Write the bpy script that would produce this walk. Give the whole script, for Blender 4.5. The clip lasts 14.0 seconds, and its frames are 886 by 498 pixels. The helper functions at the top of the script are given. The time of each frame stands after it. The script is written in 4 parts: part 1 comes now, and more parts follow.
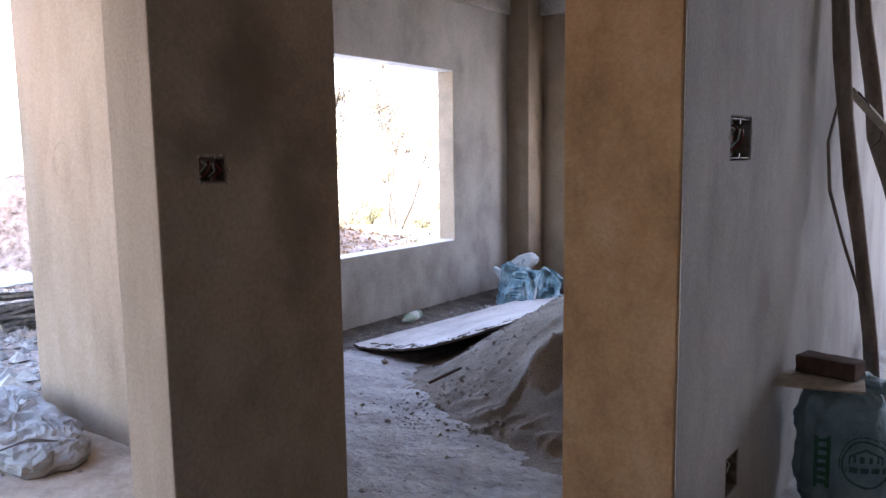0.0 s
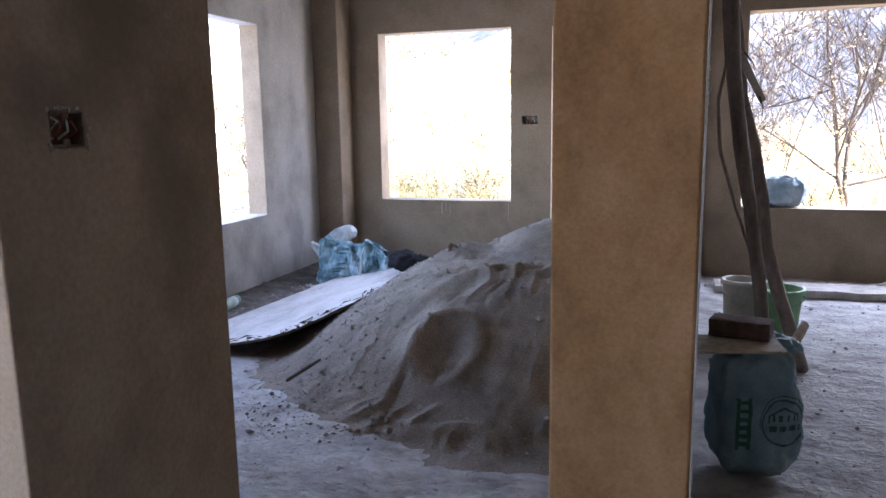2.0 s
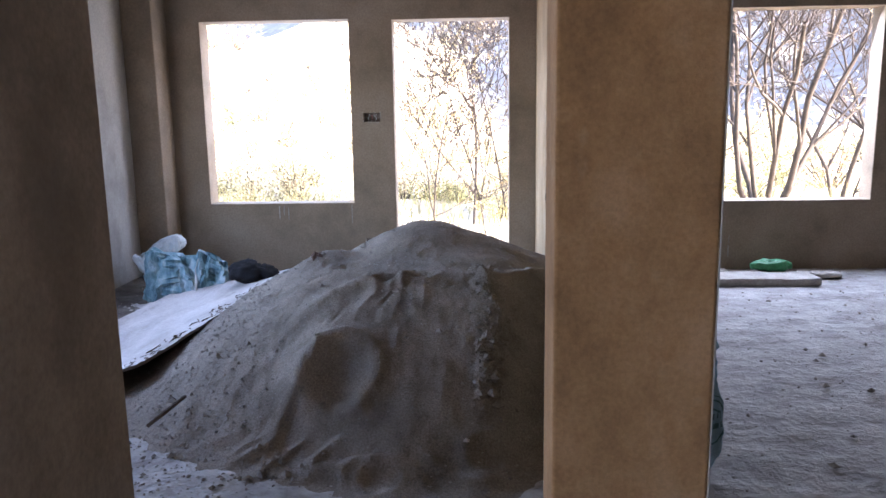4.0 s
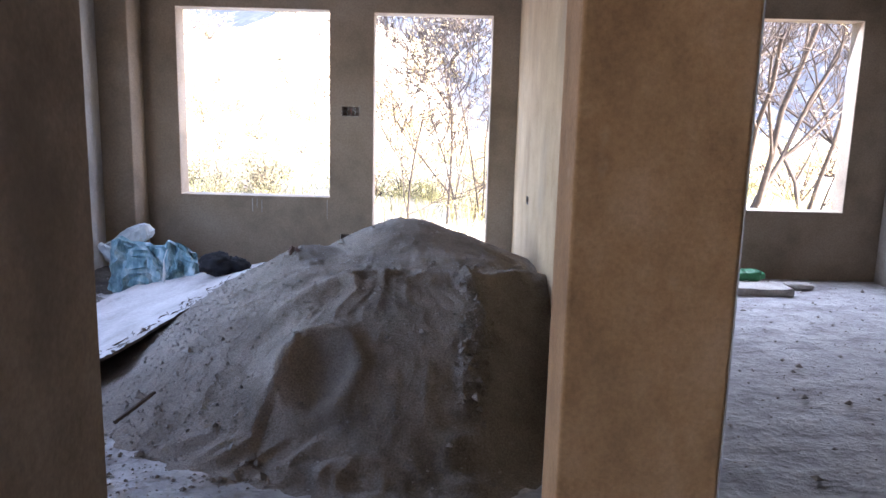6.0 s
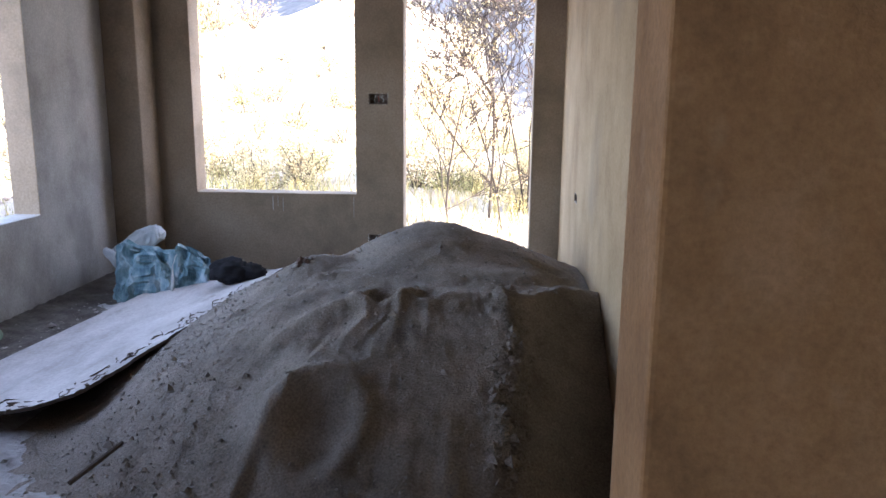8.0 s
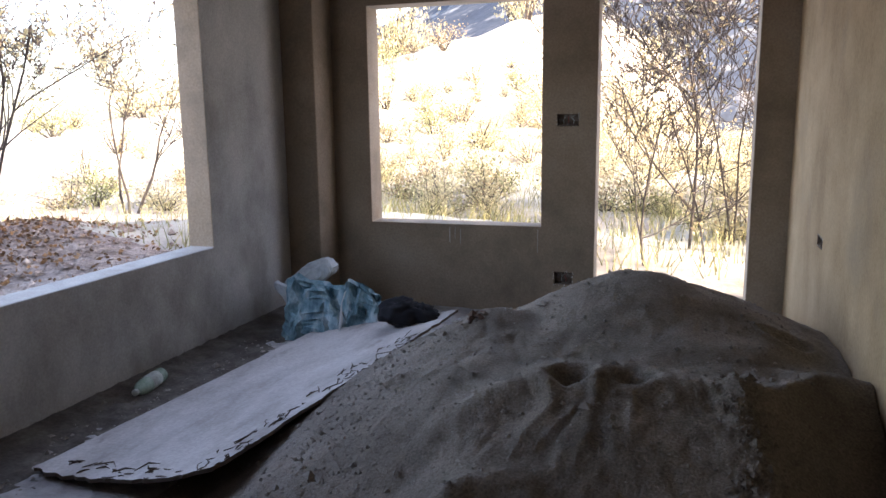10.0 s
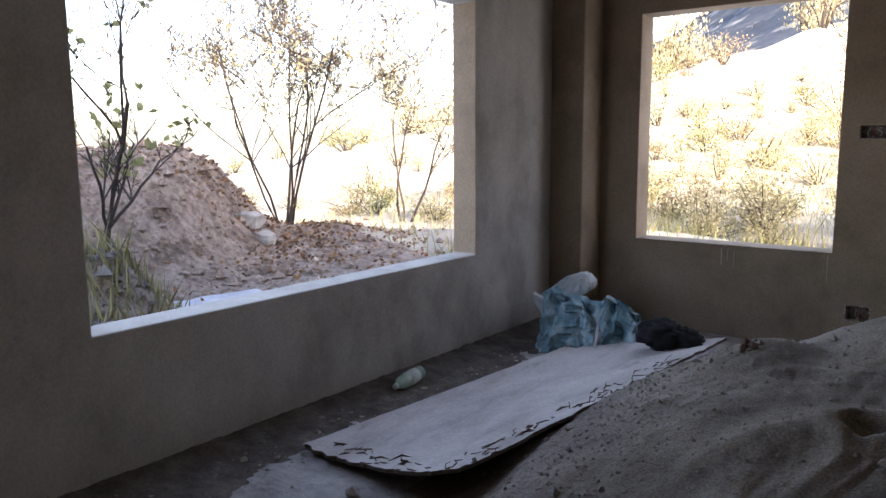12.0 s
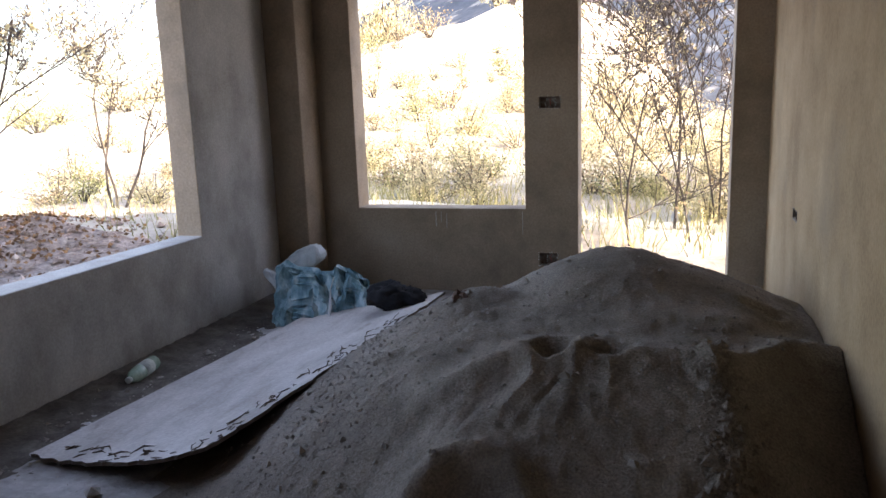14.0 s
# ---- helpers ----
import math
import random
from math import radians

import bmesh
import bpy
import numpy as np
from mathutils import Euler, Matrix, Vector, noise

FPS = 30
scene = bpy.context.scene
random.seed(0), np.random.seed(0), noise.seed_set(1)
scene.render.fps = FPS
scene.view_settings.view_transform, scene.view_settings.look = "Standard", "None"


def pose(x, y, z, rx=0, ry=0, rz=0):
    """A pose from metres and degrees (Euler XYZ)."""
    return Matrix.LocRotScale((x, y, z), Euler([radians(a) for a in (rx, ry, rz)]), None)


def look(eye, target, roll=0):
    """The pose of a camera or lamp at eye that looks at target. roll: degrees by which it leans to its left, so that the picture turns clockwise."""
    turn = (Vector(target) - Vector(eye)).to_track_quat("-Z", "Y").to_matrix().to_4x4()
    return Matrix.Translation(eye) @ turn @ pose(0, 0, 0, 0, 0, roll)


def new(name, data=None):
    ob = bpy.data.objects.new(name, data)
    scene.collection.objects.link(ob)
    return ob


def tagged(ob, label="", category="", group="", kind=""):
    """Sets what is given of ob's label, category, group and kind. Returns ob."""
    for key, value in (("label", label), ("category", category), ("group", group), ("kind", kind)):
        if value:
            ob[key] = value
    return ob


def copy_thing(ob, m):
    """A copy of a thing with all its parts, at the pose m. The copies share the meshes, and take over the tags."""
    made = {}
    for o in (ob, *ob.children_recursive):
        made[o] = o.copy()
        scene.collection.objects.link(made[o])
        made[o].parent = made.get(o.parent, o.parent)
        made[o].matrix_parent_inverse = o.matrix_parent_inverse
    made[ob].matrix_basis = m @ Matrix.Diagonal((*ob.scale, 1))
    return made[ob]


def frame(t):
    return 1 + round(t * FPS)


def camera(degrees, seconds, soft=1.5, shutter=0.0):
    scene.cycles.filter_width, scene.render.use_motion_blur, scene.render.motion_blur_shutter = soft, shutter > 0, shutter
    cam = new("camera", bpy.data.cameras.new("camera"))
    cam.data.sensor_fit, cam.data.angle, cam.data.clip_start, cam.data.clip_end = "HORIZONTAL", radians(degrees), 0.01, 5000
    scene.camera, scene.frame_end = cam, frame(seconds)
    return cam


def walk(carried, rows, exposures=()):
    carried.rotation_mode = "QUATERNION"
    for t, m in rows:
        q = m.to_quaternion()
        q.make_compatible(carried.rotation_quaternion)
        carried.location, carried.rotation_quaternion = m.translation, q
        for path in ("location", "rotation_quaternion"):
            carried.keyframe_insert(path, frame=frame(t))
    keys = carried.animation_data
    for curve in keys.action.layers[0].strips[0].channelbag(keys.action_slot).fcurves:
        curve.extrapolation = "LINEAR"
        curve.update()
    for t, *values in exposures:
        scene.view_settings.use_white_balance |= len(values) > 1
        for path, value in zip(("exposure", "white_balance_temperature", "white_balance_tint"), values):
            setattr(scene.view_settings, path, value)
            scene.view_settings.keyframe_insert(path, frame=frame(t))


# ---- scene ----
cam = camera(61.2, 14.0)
PATH = [
    (0, (0.087, 0.092, 1.359), (-1.09, 1.691, 1.114), -0.8),
    (0.5, (-0.023, 0.135, 1.35), (-1.119, 1.788, 1.093), -1.0),
    (1, (-0.235, 0.158, 1.338), (-1.144, 1.916, 1.049), -0.6),
    (1.5, (-0.423, 0.17, 1.324), (-1.172, 1.99, 0.971), -1.0),
    (2, (-0.593, 0.242, 1.33), (-1.204, 2.117, 0.996), -0.9),
    (2.5, (-0.765, 0.259, 1.335), (-1.152, 2.192, 0.998), -0.3),
    (3, (-0.9, 0.281, 1.331), (-1.115, 2.238, 0.977), -0.5),
    (3.5, (-0.989, 0.408, 1.342), (-1.147, 2.371, 0.995), -0.8),
    (4, (-1.057, 0.474, 1.338), (-1.146, 2.442, 0.988), -0.9),
    (4.2, (-1.087, 0.49, 1.339), (-1.136, 2.458, 0.988), -0.8),
    (6.3, (-1.148, 0.576, 1.32), (-1.139, 2.545, 0.969), 1.7),
    (6.5, (-1.143, 0.605, 1.324), (-1.119, 2.573, 0.967), 1.5),
    (7, (-1.092, 0.817, 1.325), (-1.081, 2.783, 0.96), 0.7),
    (7.2, (-1.076, 0.895, 1.321), (-1.088, 2.86, 0.948), 0.6),
    (9.3, (-1.134, 1.672, 1.348), (-1.519, 3.596, 0.959), 0.1),
    (9.5, (-1.152, 1.74, 1.36), (-1.594, 3.652, 0.978), -0.0),
    (10, (-1.195, 1.826, 1.35), (-1.796, 3.703, 1.008), -0.7),
    (10.5, (-1.244, 1.889, 1.315), (-2.139, 3.656, 1.042), -1.1),
    (11, (-1.249, 1.895, 1.319), (-2.354, 3.549, 1.113), -0.3),
    (11.5, (-1.238, 1.902, 1.311), (-2.45, 3.475, 1.075), -0.5),
    (12, (-1.235, 1.902, 1.307), (-2.444, 3.469, 1.018), -0.4),
    (12.5, (-1.211, 1.891, 1.309), (-2.307, 3.53, 0.97), -0.1),
    (13, (-1.193, 1.871, 1.327), (-2.13, 3.603, 0.976), -0.7),
    (13.5, (-1.188, 1.821, 1.335), (-1.926, 3.647, 0.99), -2.1),
    (14, (-1.145, 1.766, 1.333), (-1.722, 3.644, 0.959), -2.0),
]
walk(cam, [(t, look(eye, target, roll)) for t, eye, target, roll in PATH],
     exposures=[(0, 3.45, 6200, 24), (1, 3.55, 6100, 23), (3, 3.3, 6000, 22), (6.5, 3.38, 5950, 23), (7, 3.42, 5950, 23), (8, 2.95, 6100, 21), (9.5, 2.32, 6300, 21), (11, 1.98, 6600, 20), (12.5, 1.98, 6600, 20), (14, 2.15, 6500, 20)])

# world and sun
world = bpy.data.worlds.new("world")
scene.world = world
world.use_nodes = True
wn = world.node_tree.nodes
sky = wn.new("ShaderNodeTexSky")
sky.sky_type = "NISHITA"
sky.sun_disc = False
SUN_EL, SUN_AZ = radians(22), radians(110)
sky.sun_elevation, sky.sun_rotation = SUN_EL, SUN_AZ
sky.air_density, sky.dust_density = 1.0, 2.0
wn["Background"].inputs[1].default_value = 0.22
world.node_tree.links.new(sky.outputs[0], wn["Background"].inputs[0])
sun_to = Vector((math.sin(SUN_AZ) * math.cos(SUN_EL), math.cos(SUN_AZ) * math.cos(SUN_EL), math.sin(SUN_EL)))
sun = new("sun", bpy.data.lights.new("sun", "SUN"))
sun.data.energy, sun.data.angle, sun.data.color = 5.0, radians(0.6), (1.0, 0.9, 0.74)
sun.matrix_basis = look(sun_to * 30, (0, 0, 0))


# daylight that the sky sends in through the openings
def opening_light(x, y, z, w, h, target, power, color):
    lamp = new("sky_window", bpy.data.lights.new("sky_window", "AREA"))
    lamp.data.shape, lamp.data.size, lamp.data.size_y, lamp.data.energy, lamp.data.color = "RECTANGLE", w, h, power, color
    lamp.matrix_basis = look((x, y, z), target)


COOL, WARM = (0.76, 0.86, 1.0), (1.0, 0.72, 0.5)
opening_light(-4.3, 4.46, 1.37, 2.5, 1.6, (0, 4.46, 1.3), 4.9, (0.72, 0.82, 1.0))
opening_light(-2.755, 7.32, 1.37, 1.3, 1.6, (-2.755, 0, 1.3), 2.8, COOL)
opening_light(-1.25, 7.32, 1.07, 0.98, 2.1, (-1.25, 0, 1.0), 2.6, COOL)
opening_light(1.1, 7.32, 1.37, 2.5, 1.6, (1.1, 0, -1.6), 14.0, COOL)
opening_light(-4.1, -0.3, 1.95, 4.4, 1.8, (0, -0.3, 3.3), 2.3, WARM)


# ---- materials ----
def mat(name, base, rough=0.85, dark=None, light=None, scale=3.0, fine=60.0, bump=0.25, metal=0.0, stretch=(1, 1, 1), rand=0.0, fine_amt=0.35, spec=0.3, stain=None, dist=0.01):
    """Mottled procedural surface: broad patches between dark, base and light, fine grain, stains and relief, in metres."""
    m = bpy.data.materials.new(name)
    m.use_nodes = True
    nt = m.node_tree
    n, l = nt.nodes, nt.links
    bs = n["Principled BSDF"]
    bs.inputs["Roughness"].default_value, bs.inputs["Metallic"].default_value = rough, metal
    bs.inputs["Specular IOR Level"].default_value = spec
    tc, mp = n.new("ShaderNodeTexCoord"), n.new("ShaderNodeMapping")
    mp.inputs["Scale"].default_value = stretch
    l.new(tc.outputs["Object"], mp.inputs[0])
    big, small = n.new("ShaderNodeTexNoise"), n.new("ShaderNodeTexNoise")
    for t, s, d in ((big, scale, 8), (small, fine, 4)):
        t.inputs["Scale"].default_value, t.inputs["Detail"].default_value, t.inputs["Roughness"].default_value = s, d, 0.62
    l.new(mp.outputs[0], big.inputs[0])
    l.new(tc.outputs["Object"], small.inputs[0])
    dark = dark or [c * 0.72 for c in base]
    light = light or [min(1, c * 1.22) for c in base]
    ramp = n.new("ShaderNodeValToRGB")
    e = ramp.color_ramp.elements
    e[0].position, e[0].color = 0.3, (*dark, 1)
    e[1].position, e[1].color = 0.72, (*light, 1)
    mid = e.new(0.5)
    mid.color = (*base, 1)
    l.new(big.outputs[0], ramp.inputs[0])
    mix = n.new("ShaderNodeMix")
    mix.data_type, mix.blend_type = "RGBA", "OVERLAY"
    mix.inputs[0].default_value = fine_amt
    l.new(ramp.outputs[0], mix.inputs[6])
    l.new(small.outputs[0], mix.inputs[7])
    out = mix.outputs[2]
    if stain:
        st, sr, sm = n.new("ShaderNodeTexNoise"), n.new("ShaderNodeValToRGB"), n.new("ShaderNodeMix")
        st.inputs["Scale"].default_value, st.inputs["Detail"].default_value = stain[1], 5
        l.new(mp.outputs[0], st.inputs[0])
        sr.color_ramp.elements[0].position, sr.color_ramp.elements[1].position = stain[2], stain[2] + 0.14
        sm.data_type, sm.blend_type = "RGBA", "MIX"
        sf = n.new("ShaderNodeMath")
        sf.operation = "MULTIPLY"
        sf.inputs[1].default_value = stain[3]
        l.new(st.outputs[0], sr.inputs[0])
        l.new(sr.outputs[0], sf.inputs[0])
        l.new(sf.outputs[0], sm.inputs[0])
        l.new(out, sm.inputs[6])
        sm.inputs[7].default_value = (*stain[0], 1)
        out = sm.outputs[2]
    if rand:
        oi, hs, mr = n.new("ShaderNodeNewGeometry"), n.new("ShaderNodeHueSaturation"), n.new("ShaderNodeMapRange")
        mr.inputs[3].default_value, mr.inputs[4].default_value = 1 - rand, 1 + rand
        l.new(oi.outputs["Random Per Island"], mr.inputs[0])
        l.new(mr.outputs[0], hs.inputs["Value"])
        l.new(out, hs.inputs["Color"])
        out = hs.outputs[0]
    l.new(out, bs.inputs["Base Color"])
    if bump:
        b1, b2 = n.new("ShaderNodeBump"), n.new("ShaderNodeBump")
        b1.inputs["Strength"].default_value, b1.inputs["Distance"].default_value = bump, dist * 0.3
        b2.inputs["Strength"].default_value, b2.inputs["Distance"].default_value = bump, dist
        l.new(small.outputs[0], b1.inputs["Height"])
        l.new(big.outputs[0], b2.inputs["Height"])
        l.new(b1.outputs[0], b2.inputs["Normal"])
        l.new(b2.outputs[0], bs.inputs["Normal"])
    return m


PLASTER = mat("cement_plaster", (0.36, 0.33, 0.29), 0.9, (0.25, 0.225, 0.195), (0.44, 0.41, 0.365), 2.2, 70, 0.3, stain=((0.21, 0.18, 0.15), 1.3, 0.6, 0.5))
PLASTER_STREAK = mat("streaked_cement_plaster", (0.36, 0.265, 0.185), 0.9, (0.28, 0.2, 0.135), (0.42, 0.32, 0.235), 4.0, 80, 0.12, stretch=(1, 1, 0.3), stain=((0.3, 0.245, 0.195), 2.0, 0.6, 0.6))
PLASTER_GREY = mat("grey_cement_plaster", (0.35, 0.327, 0.30), 0.9, (0.245, 0.222, 0.20), (0.43, 0.405, 0.372), 2.6, 85, 0.3, stretch=(1, 1, 0.55), stain=((0.22, 0.195, 0.17), 2.3, 0.62, 0.6))
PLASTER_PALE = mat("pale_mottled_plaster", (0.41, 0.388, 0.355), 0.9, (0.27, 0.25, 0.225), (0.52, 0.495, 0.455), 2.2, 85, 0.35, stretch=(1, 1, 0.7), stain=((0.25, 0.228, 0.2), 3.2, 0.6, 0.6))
PLASTER_BROWN = mat("warm_tinted_plaster", (0.28, 0.152, 0.068), 0.92, (0.19, 0.1, 0.045), (0.34, 0.2, 0.105), 5.5, 110, 0.55, stain=((0.44, 0.31, 0.2), 7.5, 0.66, 0.5), stretch=(1, 1, 0.7))
PLASTER_DARK = mat("dark_brown_plaster", (0.27, 0.21, 0.155), 0.9, (0.18, 0.135, 0.095), (0.34, 0.27, 0.205), 2.2, 60, 0.3, stain=((0.13, 0.1, 0.075), 1.9, 0.56, 0.65))
CONCRETE_DARK = mat("form_stained_concrete", (0.2, 0.18, 0.155), 0.92, (0.12, 0.105, 0.09), (0.28, 0.255, 0.225), 4, 60, 0.6, dist=0.02)
CONCRETE = mat("raw_concrete", (0.40, 0.37, 0.33), 0.92, (0.24, 0.215, 0.19), (0.52, 0.49, 0.45), 6, 60, 0.8, dist=0.03)
FLOOR = mat("dusty_concrete_floor", (0.37, 0.355, 0.345), 0.95, (0.22, 0.205, 0.195), (0.50, 0.485, 0.47), 4.5, 26, 1.0, stain=((0.13, 0.12, 0.115), 15.0, 0.63, 0.55), stretch=(0.85, 1.15, 1), dist=0.04)
PLASTER_WARMLIT = mat("warm_lit_plaster", (0.34, 0.24, 0.135), 0.9, (0.25, 0.17, 0.09), (0.42, 0.31, 0.19), 2.4, 70, 0.3, stain=((0.22, 0.175, 0.125), 1.8, 0.58, 0.5))
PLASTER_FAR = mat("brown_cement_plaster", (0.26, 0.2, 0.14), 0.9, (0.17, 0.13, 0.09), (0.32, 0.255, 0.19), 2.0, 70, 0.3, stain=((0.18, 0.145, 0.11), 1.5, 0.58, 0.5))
SAND = mat("grey_river_sand", (0.208, 0.179, 0.15), 0.97, (0.135, 0.114, 0.094), (0.28, 0.243, 0.207), 3.0, 130, 1.0, fine_amt=0.85, dist=0.022)



# ---- builders ----
def mesh_of(bm, name, material, smooth=False):
    me = bpy.data.meshes.new(name)
    bm.to_mesh(me)
    bm.free()
    for m in material if isinstance(material, (list, tuple)) else (material,):
        me.materials.append(m)
    if smooth:
        me.polygons.foreach_set("use_smooth", [True] * len(me.polygons))
    return me


def thing(name, bm, material, label="", category="", group="", kind="", m=None, smooth=False):
    ob = new(name, mesh_of(bm, name, material, smooth) if bm else None)
    if m is not None:
        ob.matrix_basis = m
    return tagged(ob, label, category, group, kind)


def part(name, bm, material, parent, label="", smooth=False, m=None):
    ob = new(name, mesh_of(bm, name, material, smooth))
    ob.parent = parent
    if m is not None:
        ob.matrix_basis = m
    return tagged(ob, label)


def bevelled(ob, w=0.006, seg=2):
    b = ob.modifiers.new("bevel", "BEVEL")
    b.width, b.segments, b.limit_method, b.angle_limit = w, seg, "ANGLE", radians(40)
    return ob


def solid(boxes, voids=()):
    """A closed mesh of axis boxes (x0, y0, z0, x1, y1, z1) less the voids, with no inner faces."""
    cuts = [sorted({round(b[a + k], 4) for b in (*boxes, *voids) for k in (0, 3)}) for a in range(3)]
    inside = lambda p, bs: any(all(b[a] < p[a] < b[a + 3] for a in range(3)) for b in bs)
    n = [len(c) - 1 for c in cuts]
    full = {}
    for i in range(n[0]):
        for j in range(n[1]):
            for k in range(n[2]):
                p = [(cuts[a][q] + cuts[a][q + 1]) / 2 for a, q in enumerate((i, j, k))]
                full[i, j, k] = inside(p, boxes) and not inside(p, voids)
    bm, vs = bmesh.new(), {}

    def v(i, j, k):
        if (i, j, k) not in vs:
            vs[i, j, k] = bm.verts.new((cuts[0][i], cuts[1][j], cuts[2][k]))
        return vs[i, j, k]

    for (i, j, k), on in full.items():
        if not on:
            continue
        for d, quad in (((-1, 0, 0), ((0, 0, 0), (0, 0, 1), (0, 1, 1), (0, 1, 0))), ((1, 0, 0), ((1, 0, 0), (1, 1, 0), (1, 1, 1), (1, 0, 1))),
                        ((0, -1, 0), ((0, 0, 0), (1, 0, 0), (1, 0, 1), (0, 0, 1))), ((0, 1, 0), ((0, 1, 0), (0, 1, 1), (1, 1, 1), (1, 1, 0))),
                        ((0, 0, -1), ((0, 0, 0), (0, 1, 0), (1, 1, 0), (1, 0, 0))), ((0, 0, 1), ((0, 0, 1), (1, 0, 1), (1, 1, 1), (0, 1, 1)))):
            if not full.get((i + d[0], j + d[1], k + d[2]), False):
                bm.faces.new([v(i + a, j + b, k + c) for a, b, c in quad])
    return bm


def box(x0, y0, z0, x1, y1, z1):
    return solid([(x0, y0, z0, x1, y1, z1)])


def field(x0, x1, nx, y0, y1, ny, z, thick=0.0):
    """A sheet z(x, y), with skirt and underside when it has thickness."""
    bm = bmesh.new()
    rows = [[bm.verts.new((x, y, z(x, y))) for x in np.linspace(x0, x1, nx)] for y in np.linspace(y0, y1, ny)]
    for a, b in zip(rows, rows[1:]):
        for i in range(nx - 1):
            bm.faces.new((a[i], a[i + 1], b[i + 1], b[i]))
    if thick:
        low = [[bm.verts.new(v.co - Vector((0, 0, thick))) for v in r] for r in rows]
        for a, b in zip(low, low[1:]):
            for i in range(nx - 1):
                bm.faces.new((b[i], b[i + 1], a[i + 1], a[i]))
        rim = lambda g: g[0] + [r[-1] for r in g[1:]] + g[-1][-2::-1] + [r[0] for r in g[-2:0:-1]]
        t, u = rim(rows), rim(low)
        for i in range(len(t)):
            j = (i + 1) % len(t)
            bm.faces.new((t[j], t[i], u[i], u[j]))
    return bm


def tube(bm, pts, radii, sides=7, wob=0.0, cap=True):
    """A bent tapered tube along pts."""
    rings = []
    up = Vector((0.3, 0.2, 1))
    for i, p in enumerate(pts):
        p = Vector(p)
        d = (Vector(pts[min(i + 1, len(pts) - 1)]) - Vector(pts[max(i - 1, 0)])).normalized()
        a = d.orthogonal().normalized() if abs(d.dot(up.normalized())) > 0.99 else d.cross(up).normalized()
        b = d.cross(a)
        rings.append([bm.verts.new(p + (a * math.cos(q) + b * math.sin(q)) * radii[i] * (1 + wob * noise.noise(p * 9 + Vector((q, 0, 0))))) for q in (2 * math.pi * s / sides for s in range(sides))])
    for r, s in zip(rings, rings[1:]):
        for k in range(sides):
            bm.faces.new((r[k], r[(k + 1) % sides], s[(k + 1) % sides], s[k]))
    if cap:
        bm.faces.new(rings[0][::-1])
        bm.faces.new(rings[-1])
    return bm


def sack(w, d, h, seed, crease=0.03, power=3.2, flat=0.0, n=40, tip=0.0, scale=7.0):
    """A filled woven sack: a rounded box with folds, standing on z = 0; tip pinches the upper end."""
    bm = bmesh.new()
    rows = []
    off = Vector((seed * 3.1, seed * 1.7, seed * 2.3))
    sp = lambda c, e: math.copysign(abs(c) ** e, c)
    m = n // 2
    for i in range(m + 1):
        ph = -math.pi / 2 + math.pi * i / m
        ring = []
        for j in range(n):
            th = 2 * math.pi * j / n
            e = 2 / power
            q = Vector((sp(math.cos(ph), e) * sp(math.cos(th), e), sp(math.cos(ph), e) * sp(math.sin(th), e), sp(math.sin(ph), e)))
            k = 1 - tip * max(0, q.z) ** 2
            p = Vector((q.x * w / 2 * k, q.y * d / 2 * k, (q.z + 1) * h / 2))
            u = p * scale + off
            rid = lambda w: 0.5 - abs(noise.noise(w)) * 2
            vor = noise.voronoi(u * 0.9)[0]
            fold = 0.7 * noise.noise(Vector((u.x * 0.8, u.y * 0.8, u.z * 0.35))) + 0.9 * rid(Vector((u.x * 1.5, u.y * 1.5, u.z * 0.7))) + 0.55 * rid(u * 2.9) + 0.3 * rid(u * 6.1) + 0.9 * (vor[1] - vor[0] - 0.25)
            nrm = Vector((q.x, q.y, q.z * 0.6)).normalized()
            p += nrm * fold * crease
            p.z = max(p.z, 0.0)
            ring.append(bm.verts.new(p))
        rows.append(ring)
    for a, b in zip(rows, rows[1:]):
        for j in range(n):
            bm.faces.new((a[j], a[(j + 1) % n], b[(j + 1) % n], b[j]))
    bmesh.ops.remove_doubles(bm, verts=bm.verts, dist=0.0005)
    return bm


def place(bm, m):
    bm.transform(m)
    return bm


def fbm(x, y, s, oct=4, seed=0.0):
    v, a = 0.0, 1.0
    for _ in range(oct):
        v += a * noise.noise(Vector((x * s + seed, y * s - seed, seed)))
        s, a = s * 2.1, a * 0.5
    return v


